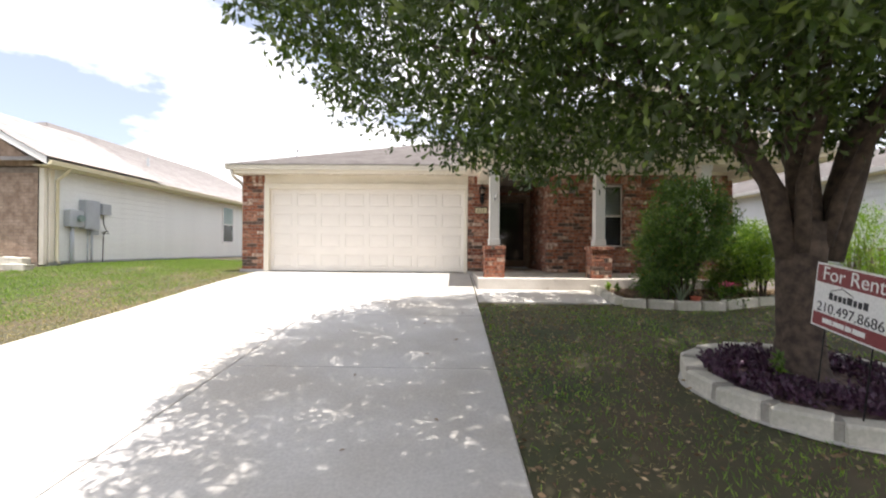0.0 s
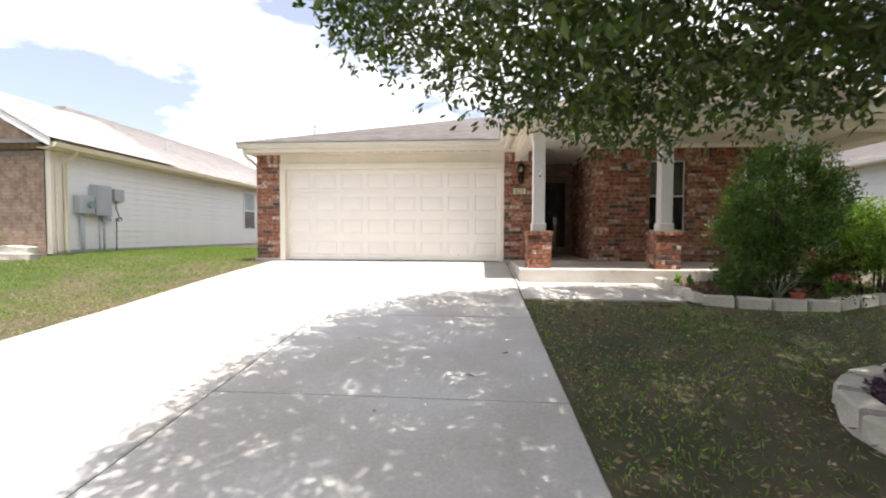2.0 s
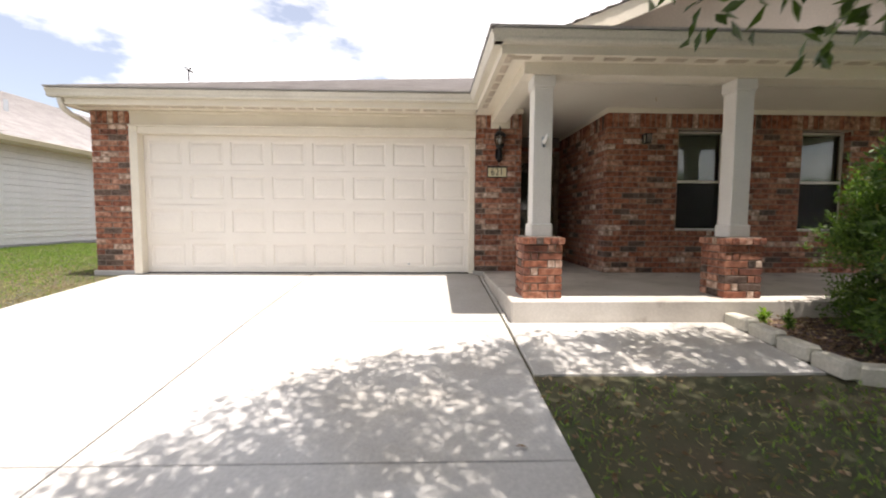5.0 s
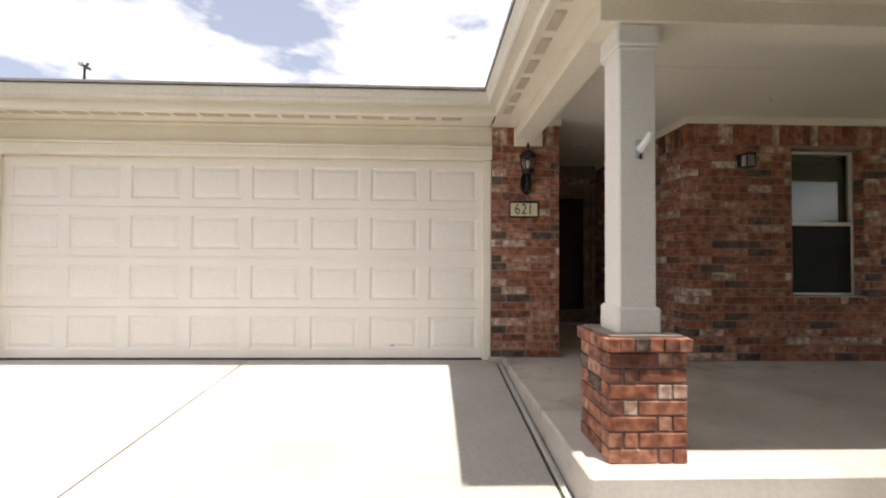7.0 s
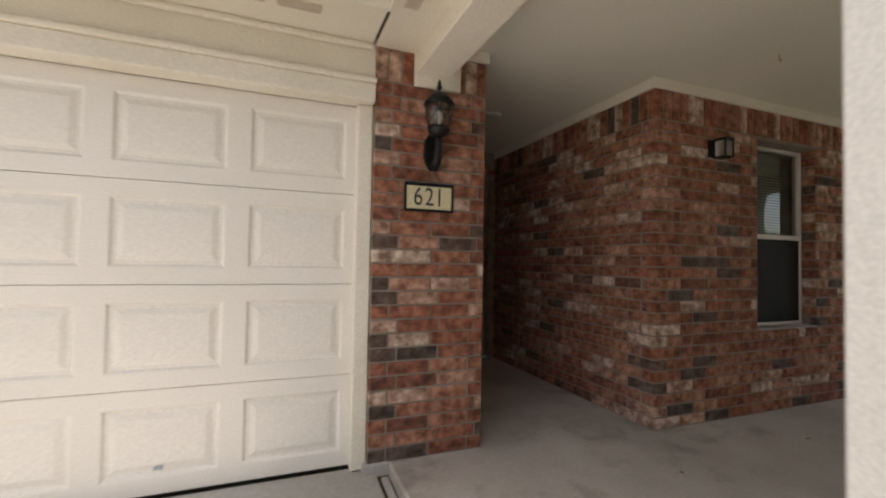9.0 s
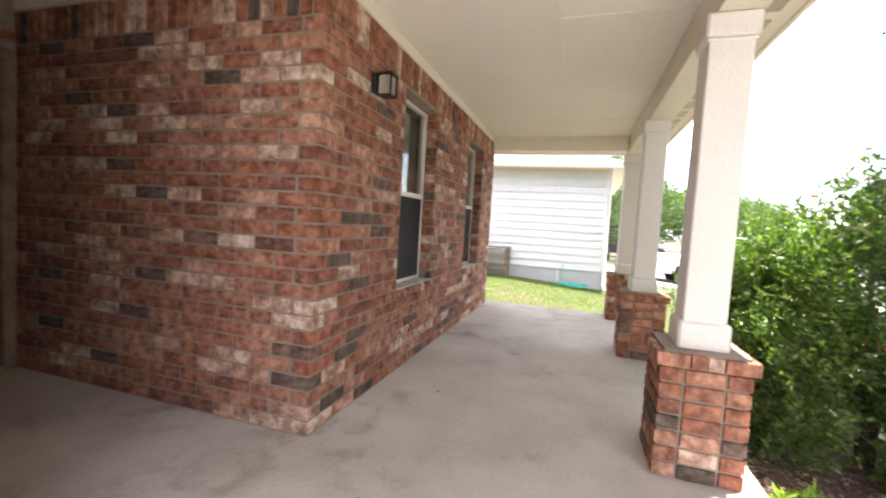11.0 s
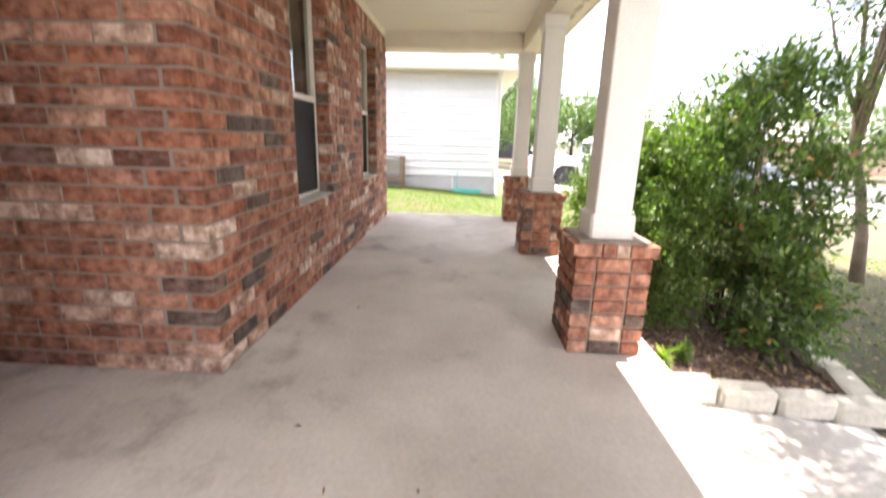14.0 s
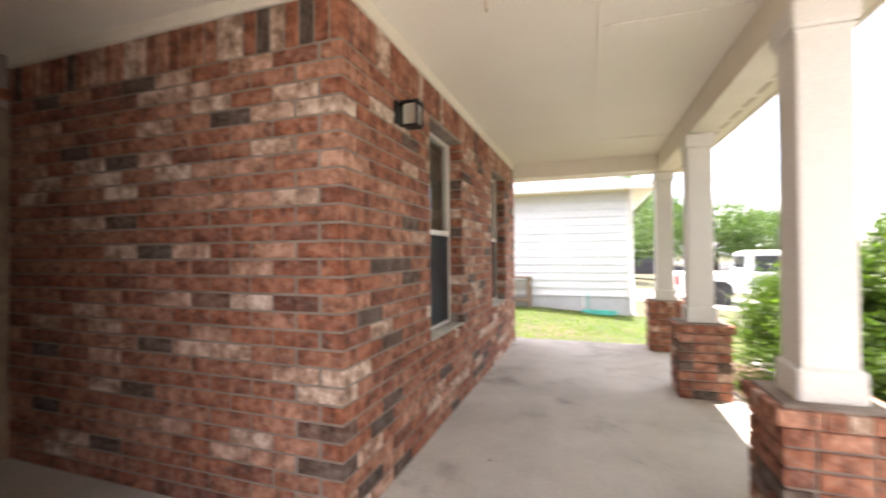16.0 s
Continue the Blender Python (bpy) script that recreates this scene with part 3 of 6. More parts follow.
def eaves():
    e = tagged(new("trim"), "cream painted eaves with gutters and soffit vents", "eaves", kind="structure")
    z = 3.145
    right = 7.75
    f = 0.11
    # soffit boards
    part("soffit", box((-4.83, EAVE_Y + f, z), (0.80, FACE_Y - 0.002, z + 0.02)), M_CREAM, e)
    part("soffit", box((-4.83, FACE_Y, z), (-4.745, 24.0, z + 0.02)), M_CREAM, e)
    part("soffit", box((EAVE_X + f, PORCH_EAVE + f, z), (right, 9.733, z + 0.02)), M_CREAM, e)
    part("soffit", box((EAVE_X + f, 9.734, z), (1.058, FACE_Y - 0.003, z + 0.02)), M_CREAM, e)
    part("soffit", box((END_X + 0.31, 9.734, z), (right, 24.0, z + 0.02)), M_CREAM, e)
    # fascia
    part("fascia", box((-4.83, EAVE_Y + f - 0.022, z - 0.02), (EAVE_X + f, EAVE_Y + f, 3.31)), M_CREAM, e)
    part("fascia", box((-4.852, EAVE_Y + f - 0.022, z - 0.02), (-4.83, 24.0, 3.31)), M_CREAM, e)
    part("fascia", box((EAVE_X + f - 0.022, PORCH_EAVE + f - 0.022, z - 0.02), (right, PORCH_EAVE + f, 3.31)), M_CREAM, e)
    part("fascia", box((EAVE_X + f - 0.022, PORCH_EAVE + f + 0.001, z - 0.02), (EAVE_X + f, EAVE_Y + f - 0.023, 3.31)), M_CREAM, e)
    part("fascia", box((right, PORCH_EAVE + f - 0.022, z - 0.02), (right + 0.022, 24.0, 3.31)), M_CREAM, e)
    # small bed mould under the fascia
    part("bed_mould", box((-4.19, 11.865, z - 0.035), (0.80, 11.899, z - 0.001), 0.008), M_CREAM, e)
    # gutters
    z2 = 3.205
    part("gutter", prism([(EAVE_Y + f - 0.022 + y, z2 + h) for y, h in gutter_profile()], 0, -4.93, EAVE_X + 0.02), M_GUTTER, e, "cream metal gutter")
    part("gutter", prism([(PORCH_EAVE + f - 0.022 + y, z2 + h) for y, h in gutter_profile()], 0, EAVE_X, right), M_GUTTER, e, "cream metal gutter")
    part("gutter", prism([(EAVE_X + f - 0.022 + x, z2 + h) for x, h in gutter_profile()], 1, PORCH_EAVE + 0.005, EAVE_Y + 0.08), M_GUTTER, e, "cream metal gutter")
    part("downspout", tube([(-4.80, 11.46, 3.2), (-4.80, 11.50, 3.08), (-4.79, 11.62, 3.02), (-4.78, 11.80, 2.98), (-4.80, 12.05, 2.90), (-4.80, 12.1, 1.0)], 0.036, 10), M_GUTTER, e, "pale downspout elbow", smooth=True)
    part("corner_box", box((0.45, 11.44, 3.30), (0.70, 11.62, 3.36), 0.01), M_GUTTER, e, "pale metal flashing at the roof valley")
    # soffit vents: a slotted plate each
    def vent():
        bm = box((-0.10, -0.035, -0.006), (0.10, 0.035, 0.0))
        for k in range(6):
            add_box(bm, (-0.092, -0.030 + k * 0.0105, -0.010), (0.092, -0.024 + k * 0.0105, -0.006))
        return as_mesh("soffit_vent", bm, M_VENT)
    mesh = vent()
    def put(x, y, turn):
        v = new("soffit_vent", mesh)
        v.parent = e
        v.matrix_basis = pose(x, y, z - 0.001, 0, 0, turn)
    x = -4.6
    while x < 0.5:
        put(x, EAVE_Y + f + 0.14, 0)
        x += 0.25
    x = 1.0
    while x < right:
        put(x, PORCH_EAVE + f + 0.115, 0)
        x += 0.30
    y = 9.66
    while y < 11.4:
        put(EAVE_X + f + 0.075, y, 90)
        y += 0.285
    # beams over the columns and the porch ceiling
    b = tagged(new("porch_beam"), "cream painted beams round the porch ceiling", "beam", kind="structure")
    part("beam", box((1.06, 9.735, BEAM_Z), (END_X + 0.30, 9.935, CEIL_Z + 0.03), 0.004), M_CREAM, b)
    part("beam", box((1.06, 9.937, BEAM_Z), (1.27, 11.860, CEIL_Z + 0.03), 0.004), M_CREAM, b)
    part("beam_seat", box((1.045, 11.862, BEAM_Z - 0.08), (1.33, FACE_Y - 0.009, 3.14), 0.004), M_CREAM, b)
    part("beam", box((END_X - 0.12, 9.937, 3.05), (END_X + 0.10, WALL_Y - 0.01, CEIL_Z + 0.03), 0.004), M_CREAM, b)
    part("frieze", box((CORNER_X - 0.02, WALL_Y - 0.02, FRIEZE_Z + 0.003), (END_X - 0.125, WALL_Y + 0.01, CEIL_Z), 0.004), M_CREAM, b)
    part("frieze", box((CORNER_X - 0.02, WALL_Y + 0.011, FRIEZE_Z + 0.003), (CORNER_X + 0.01, ENTRY_Y, CEIL_Z), 0.004), M_CREAM, b)
    part("frieze", box((1.335, FACE_Y - 0.02, FRIEZE_Z + 0.003), (1.53, FACE_Y + 0.01, CEIL_Z), 0.004), M_CREAM, b)
    c = tagged(part("ceiling", box((1.065, 9.74, CEIL_Z + 0.001), (END_X + 0.29, ENTRY_Y + 0.2, CEIL_Z + 0.025)), M_CEIL), "cream painted porch ceiling boards", "ceiling", kind="structure")
    j = tagged(new("ceiling_trim"), "thin cream battens on the porch ceiling", "trim", kind="structure")
    part("batten", box((1.275, 10.67, CEIL_Z - 0.007), (END_X - 0.125, 10.69, CEIL_Z + 0.0005), 0.002), M_CEIL, j)
    for x in (1.48, 3.58, 6.02):
        part("batten", box((x, 9.939, CEIL_Z - 0.007), (x + 0.02, 10.669, CEIL_Z + 0.0005), 0.002), M_CEIL, j)


def shingle_plane(bm, a, b, c, d, course=0.16):
    """Stepped rows of shingles on the slope a-b (eave) to d-c (top)."""
    a, b, c, d = map(Vector, (a, b, c, d))
    n = max(1, int(((d - a).length + (c - b).length) / 2 / course))
    up = (b - a).cross(d - a).normalized() if (d - a).length > 0.01 else (b - a).cross(c - b).normalized()
    if up.z < 0:
        up = -up
    low = [bm.verts.new(a), bm.verts.new(b)]
    for i in range(n):
        p, q = a.lerp(d, i / n) + up * 0.022, b.lerp(c, i / n) + up * 0.022
        r, s = b.lerp(c, (i + 1) / n) + up * 0.004, a.lerp(d, (i + 1) / n) + up * 0.004
        v = [bm.verts.new(k) for k in (p, q)]
        bm.faces.new((low[0], low[1], v[1], v[0]))
        if (r - s).length > 0.02:
            top = [bm.verts.new(s), bm.verts.new(r)]
            bm.faces.new((v[0], v[1], top[1], top[0]))
            low = top
        else:
            bm.faces.new((v[0], v[1], bm.verts.new(r)))


def house_roof():
    roof = thing("house_roof", "weathered grey asphalt shingle hip roof", "roof", kind="structure")
    s, e = 0.35, 3.315
    x0, x1, y0, y1 = -4.93, 7.82, 11.36, 24.4
    half = (y1 - y0) / 2
    top = e + half * s
    r0, r1, ym = x0 + half, x1 - half, (y0 + y1) / 2
    if r1 < r0:
        r0 = r1 = (x0 + x1) / 2
    A, B, C, D = (x0, y0, e), (x1, y0, e), (x1, y1, e), (x0, y1, e)
    P, Q = (r0, ym, top), (r1, ym, top)
    for q in ((A, B, Q, P), (B, C, Q, Q), (C, D, P, Q), (D, A, P, P)):
        bm = bmesh.new()
        shingle_plane(bm, *q)
        part("roof_slope", bm, M_SHINGLE, roof)
    # skirt over the porch and its end
    bm = bmesh.new()
    k = 2.3
    shingle_plane(bm, (EAVE_X - 0.03, PORCH_EAVE - 0.03, e), (7.82, PORCH_EAVE - 0.03, e), (7.82, PORCH_EAVE + k, e + k * s), (EAVE_X + k, PORCH_EAVE + k, e + k * s))
    part("roof_slope", bm, M_SHINGLE, roof)
    bm = bmesh.new()
    shingle_plane(bm, (EAVE_X - 0.03, 11.6, e), (EAVE_X - 0.03, PORCH_EAVE - 0.03, e), (EAVE_X + k, PORCH_EAVE + k, e + k * s), (EAVE_X + k, 12.8, e + k * s))
    part("roof_slope", bm, M_SHINGLE, roof)
    # gable above the porch
    gy, gx0, gx1 = 10.0, 1.45, 6.95
    gm = (gx0 + gx1) / 2
    gz = 3.36 + (gm - gx0) * 0.42
    part("gable", prism([(gx0, 3.36), (gx1, 3.36), (gm, gz)], 1, gy, gy + 0.1), M_SOFTWALL, roof, "beige board gable")
    for sx in (-1, 1):
        w = gm - gx0 + 0.2
        bm = bmesh.new()
        lo, hi = Vector((gm + sx * w, 0, gz - w * 0.42)), Vector((gm, 0, gz))
        for y0_, y1_, dz0, dz1 in ((gy - 0.22, gy - 0.19, -0.05, 0.13),):
            v = [bm.verts.new((p.x, y, p.z + dz)) for y in (y0_, y1_) for p, dz in ((lo, dz0), (hi, dz0), (hi, dz1), (lo, dz1))]
            for f in ((0, 1, 2, 3), (7, 6, 5, 4), (0, 4, 5, 1), (1, 5, 6, 2), (2, 6, 7, 3), (3, 7, 4, 0)):
                bm.faces.new([v[i] for i in f])
        part("rake_board", bm, M_CREAM, roof, "cream rake board")
        bm = bmesh.new()
        a, b = Vector((gm + sx * w, gy - 0.24, gz - w * 0.42 + 0.135)), Vector((gm + sx * w, 15.0, gz - w * 0.42 + 0.135))
        shingle_plane(bm, a, b, (gm, 15.0, gz + 0.135), (gm, gy - 0.24, gz + 0.135))
        part("roof_slope", bm, M_SHINGLE, roof)
    # small fittings on the garage slope
    d = thing("roof_antenna", "small dark bracket on the shingle roof", "antenna", at=(-3.55, 12.3, 3.70))
    part("mast", tube([(0, 0, 0), (0, 0, 0.14), (0.04, 0, 0.2)], 0.012, 6), M_BLACK, d)
    part("arm", tube([(-0.03, 0, 0.18), (0.06, 0, 0.13)], 0.015, 6), M_BLACK, d)
    part("cap", box((-0.06, -0.02, 0.17), (-0.02, 0.02, 0.21), 0.005), M_GREYBOX, d)


# ---- porch columns ----
def porch_column():
    c = thing("porch_column", "cream square column on a brick pier with rowlock cap", "column", "columns along the porch edge", at=(PIERS[0][0], PIERS[0][1], SLAB_Z))
    w = PIER_W
    part("pier_core", box((0.012, 0.012, 0.0), (w - 0.012, w - 0.012, 0.62)), M_MORTAR, c)
    d = 0.10
    boxes = []
    z = -0.002
    for r in range(7):
        a, b = z + JOINT * 0.6, z + 0.0775 - JOINT * 0.4
        # each face: one stretcher and the heads of its neighbours, turned by course
        if r % 2 == 0:
            cuts = [(0, 0.235), (0.247, 0.247 + 0.062), (0.321, w)]
        else:
            cuts = [(0, 0.064), (0.076, 0.139), (0.151, w)]
        for p, q in cuts:
            boxes.append(((p, 0, a), (q, d, b)))
            boxes.append(((w - q, w - d, a), (w - p, w, b)))
        for p, q in ((d + JOINT, w - d - JOINT),):
            boxes.append(((0, p, a), (d, q, b)))
            boxes.append(((w - d, p, a), (w, q, b)))
        z += 0.0775
    lay(c, boxes)
    top, o = z + 0.006, 0.020
    caps = []
    n = 6
    step = (w + 2 * o) / n
    for k in range(n):
        p, q = -o + k * step + 0.003, -o + (k + 1) * step - 0.003
        caps.append(((p, -o, top), (q, 0.12, top + 0.062)))
        caps.append(((p, w - 0.12, top), (q, w + o, top + 0.062)))
    for k in range(1, n - 1):
        p, q = -o + k * step + 0.003, -o + (k + 1) * step - 0.003
        caps.append(((-o, max(p, 0.126), top), (0.12, min(q, w - 0.126), top + 0.062)))
        caps.append(((w - 0.12, max(p, 0.126), top), (w + o, min(q, w - 0.126), top + 0.062)))
    lay(c, [(lo, hi) for lo, hi in caps if hi[1] - lo[1] > 0.03], name="cap_brick")
    part("cap_bed", box((0.0, 0.0, top + 0.004), (w, w, top + 0.055)), M_MORTAR, c)
    m, k, zt = w / 2, w / 2, top + 0.063
    head = BEAM_Z - SLAB_Z
    part("column_base", box((m - 0.114, k - 0.114, zt), (m + 0.114, k + 0.114, zt + 0.14), 0.012), M_COLUMN, c)
    part("shaft", box((m - 0.095, k - 0.095, zt + 0.135), (m + 0.095, k + 0.095, head - 0.115), 0.006), M_COLUMN, c)
    part("neck_mould", box((m - 0.104, k - 0.104, head - 0.133), (m + 0.104, k + 0.104, head - 0.115), 0.006), M_COLUMN, c)
    part("capital", box((m - 0.113, k - 0.113, head - 0.114), (m + 0.113, k + 0.113, head - 0.002), 0.010), M_COLUMN, c)
    return c


# ---- windows and door ----
def window(x0, z0, x1, z1, n):
    w = tagged(new("window_%d" % n), "white single-hung window with a pale blind behind dark glass", "window", kind="structure")
    y = WALL_Y + 0.105
    f = 0.028
    for lo, hi in (((x0 + 0.003, y, z0 + 0.003), (x0 + f, y + 0.06, z1 - 0.003)), ((x1 - f, y, z0 + 0.003), (x1 - 0.003, y + 0.06, z1 - 0.003)),
                   ((x0 + f, y, z0 + 0.003), (x1 - f, y + 0.06, z0 + f)), ((x0 + f, y, z1 - f), (x1 - f, y + 0.06, z1 - 0.003))):
        part("window_frame", box(lo, hi, 0.004), M_WINFRAME, w)
    zm = (z0 + z1) / 2 - 0.01
    part("meeting_rail", box((x0 + f, y - 0.008, zm - 0.018), (x1 - f, y + 0.05, zm + 0.022), 0.004), M_WINFRAME, w)
    part("upper_pane", box((x0 + f, y + 0.030, zm + 0.022), (x1 - f, y + 0.036, z1 - f)), M_GLASS, w)
    part("lower_pane", box((x0 + f, y + 0.018, z0 + f), (x1 - f, y + 0.024, zm - 0.018)), M_GLASS, w)
    part("insect_screen", box((x0 + f, y + 0.008, z0 + f), (x1 - f, y + 0.010, zm - 0.018)), M_SCREEN, w, "fine dark insect screen")
    part("sill", box((x0 + 0.004, WALL_Y - 0.012, z0 - 0.008), (x1 - 0.004, y, z0 + 0.002)), M_STONE, w)
    b = tagged(new("window_blind"), "pale slatted blind behind the window glass", "blind")
    mesh = as_mesh("slat", box((x0 + f, -0.011, -0.001), (x1 - f, 0.011, 0.001)), M_BLIND)
    z = zm + 0.05
    while z < z1 - 0.05:
        s = new("slat", mesh)
        s.parent = b
        s.matrix_basis = pose(0, y + 0.09, z, 62, 0, 0)
        z += 0.024
    part("head_rail", box((x0 + f, y + 0.075, z1 - 0.045), (x1 - f, y + 0.11, z1 - 0.012)), M_BLIND, b)


def entry():
    wall = tagged(part("wall_entry", wall_panels(bmesh.new(), (1.51, 0.6), (CORNER_X, 3.4), ENTRY_Y, ENTRY_Y + 0.2, [(1.64, 0, 2.735, 2.92)]), M_MORTAR), "shaded brick wall round the front door", "brick wall", kind="structure")
    boxes = wall_bricks_y(ENTRY_Y, 1.52, CORNER_X - 0.008, SLAB_Z, 28, (BRICK_L, BRICK_L / 2), [(1.64, 0, 2.735, 2.92)])
    lay(wall, boxes, lambda c: False)
    d = tagged(new("door_1"), "dark glazed front door with a pale frame coloured brown for alcove shade", "door", kind="structure")
    y = ENTRY_Y
    # Pale frame and stiles: the alcove's shade is put into their brown colour.
    part("door_frame", box((1.645, y - 0.02, SLAB_Z), (1.72, y + 0.12, 2.915), 0.006), M_WOOD_DIMFRAME, d)
    part("door_frame", box((2.655, y - 0.02, SLAB_Z), (2.73, y + 0.12, 2.915), 0.006), M_WOOD_DIMFRAME, d)
    part("door_frame", box((1.72, y - 0.02, 2.845), (2.655, y + 0.12, 2.915), 0.006), M_WOOD_DIMFRAME, d)
    part("threshold", box((1.72, y - 0.03, SLAB_Z), (2.655, y + 0.12, SLAB_Z + 0.03), 0.005), M_GREYBOX, d)
    for lo, hi in (((1.722, y + 0.02, 0.862), (1.82, y + 0.06, 2.842)), ((2.555, y + 0.02, 0.862), (2.653, y + 0.06, 2.842)), ((1.82, y + 0.02, 2.74), (2.555, y + 0.06, 2.842)), ((1.82, y + 0.02, 0.862), (2.555, y + 0.06, 1.05))):
        part("door_stile", box(lo, hi, 0.004), M_WOOD_DIMFRAME, d)
    part("door_glass", box((1.82, y + 0.035, 1.05), (2.555, y + 0.041, 2.74)), M_GLASS, d)
    part("door_leaf", box((1.725, y + 0.10, 0.86), (2.65, y + 0.14, 2.84)), M_DARK, d, "dark painted inner door")
    h = part("door_handle", tube([(2.60, y + 0.02, 1.86), (2.60, y - 0.03, 1.86), (2.60, y - 0.035, 1.80)], 0.01, 8), M_BRASS, d, "brass handle", smooth=True)


ground()
driveway()
porch_slab()
brick_walls()
garage_door()
eaves()
house_roof()
first = porch_column()
for x, y in PIERS[1:]:
    copy_thing(first, Matrix.Translation((x, y, SLAB_Z)))
for i, w in enumerate(WINDOWS):
    window(*w, i + 1)
entry()


# ---- foliage helpers ----
def leaf_mesh(name, base, way, length, width, mats, seed, fold=0.25, slot=None):
    """One mesh of many small leaves, each a folded blade of four corners."""
    r = np.random.default_rng(seed)
    n = len(base)
    way = way / np.linalg.norm(way, axis=1, keepdims=True)
    side = np.cross(way, r.normal(size=(n, 3)))
    side /= np.linalg.norm(side, axis=1, keepdims=True) + 1e-9
    up = np.cross(side, way)
    L, W = length[:, None], width[:, None]
    mid = base + way * L * 0.5
    v = np.stack((base, mid + side * W / 2 + up * W * fold, base + way * L, mid - side * W / 2 + up * W * fold), axis=1).reshape(-1, 3)
    me = bpy.data.meshes.new(name)
    me.vertices.add(4 * n)
    me.vertices.foreach_set("co", v.astype(np.float32).ravel())
    me.loops.add(6 * n)
    k = (np.arange(n) * 4)[:, None]
    me.loops.foreach_set("vertex_index", (k + np.array([0, 1, 2, 0, 2, 3])).astype(np.int32).ravel())
    me.polygons.add(2 * n)
    me.polygons.foreach_set("loop_start", (np.arange(2 * n) * 3).astype(np.int32))
    for m in mats if isinstance(mats, (list, tuple)) else [mats]:
        me.materials.append(m)
    if slot is not None:
        me.polygons.foreach_set("material_index", np.repeat(slot, 2).astype(np.int32))
    me.update(calc_edges=True)
    me.validate()
    return me


def sprigs(points, aim, per, reach, r, droop=0.2):
    """Leaves along short twigs that start at the points: bases and directions."""
    n = len(points)
    d = aim + r.normal(size=(n, 3)) * 0.55
    d[:, 2] -= droop
    d /= np.linalg.norm(d, axis=1, keepdims=True)
    t = r.random((n, per, 1)) * reach
    base = points[:, None, :] + d[:, None, :] * t + r.normal(size=(n, per, 3)) * reach * 0.10
    way = d[:, None, :] * 0.7 + r.normal(size=(n, per, 3)) * 0.75
    return base.reshape(-1, 3), way.reshape(-1, 3)


def leaf_material(name, tones, rough=0.45, through=0.35):
    m, n, l, b = material(name, rough)
    src = n.new("ShaderNodeNewGeometry").outputs["Random Per Island"]
    c = ramp(n, l, src, tones)
    l.new(c.outputs["Color"], b.inputs["Base Color"])
    tr = n.new("ShaderNodeBsdfTranslucent")
    bright = blend(n, l, c.outputs["Color"], (1.5, 1.9, 0.7), 1.0, "MULTIPLY")
    l.new(bright, tr.inputs["Color"])
    mix = n.new("ShaderNodeMixShader")
    mix.inputs["Fac"].default_value = through
    l.new(b.outputs["BSDF"], mix.inputs[1])
    l.new(tr.outputs["BSDF"], mix.inputs[2])
    l.new(mix.outputs["Shader"], n["Material Output"].inputs["Surface"])
    return m


M_OAK = leaf_material("oak leaf", ((0.0, (0.028, 0.048, 0.011)), (0.5, (0.050, 0.082, 0.017)), (0.90, (0.085, 0.125, 0.025)), (1.0, (0.17, 0.22, 0.05))), 0.36, 0.24)
M_BOX = leaf_material("boxwood leaf", ((0.0, (0.04, 0.075, 0.015)), (0.6, (0.085, 0.145, 0.028)), (1.0, (0.17, 0.24, 0.05))), through=0.4)
M_NAND = leaf_material("nandina leaf", ((0.0, (0.036, 0.07, 0.016)), (0.6, (0.075, 0.135, 0.028)), (0.97, (0.14, 0.21, 0.045)), (1.0, (0.35, 0.10, 0.04))), through=0.3)
M_LIME = leaf_material("yellow-green leaf", ((0.0, (0.08, 0.14, 0.02)), (0.6, (0.17, 0.26, 0.04)), (1.0, (0.30, 0.36, 0.06))), through=0.4)
M_MYRTLE = leaf_material("myrtle leaf", ((0.0, (0.07, 0.12, 0.03)), (0.6, (0.13, 0.21, 0.05)), (1.0, (0.24, 0.32, 0.08))), through=0.5)
M_PURPLE = leaf_material("purple leaf", ((0.0, (0.03, 0.008, 0.025)), (0.7, (0.06, 0.018, 0.05)), (1.0, (0.10, 0.05, 0.08))), through=0.15)
M_FARLEAF = leaf_material("far leaf", ((0.0, (0.035, 0.07, 0.02)), (0.6, (0.07, 0.12, 0.03)), (1.0, (0.12, 0.18, 0.05))), through=0.3)
M_BLADE = leaf_material("grass blade", ((0.0, (0.065, 0.12, 0.02)), (0.6, (0.14, 0.22, 0.036)), (1.0, (0.23, 0.31, 0.06))), 0.6, 0.4)
M_STRAW = leaf_material("straw blade", ((0.0, (0.14, 0.11, 0.05)), (0.6, (0.27, 0.215, 0.105)), (1.0, (0.42, 0.345, 0.18))), 0.85, 0.2)
M_LITTER = leaf_material("dry leaf", ((0.0, (0.10, 0.06, 0.03)), (0.6, (0.22, 0.14, 0.08)), (1.0, (0.38, 0.29, 0.18))), 0.8, 0.1)


def in_crown(n, centre, radii, power, r, shell=0.0, clump=1.1, cut=-0.08):
    """Points in a blunt crown, thinned into clumps."""
    out = []
    while sum(map(len, out)) < n:
        p = r.uniform(-1, 1, size=(n * 2, 3))
        q = (np.abs(p) ** power).sum(axis=1) ** (1 / power)
        p = p[(q < 1) & (q > shell * r.random(len(p)))] * np.array(radii) + np.array(centre)
        keep = np.array([noise.noise((a * clump, b * clump, c * clump)) > cut for a, b, c in p])
        out.append(p[keep])
    return np.concatenate(out)[:n]


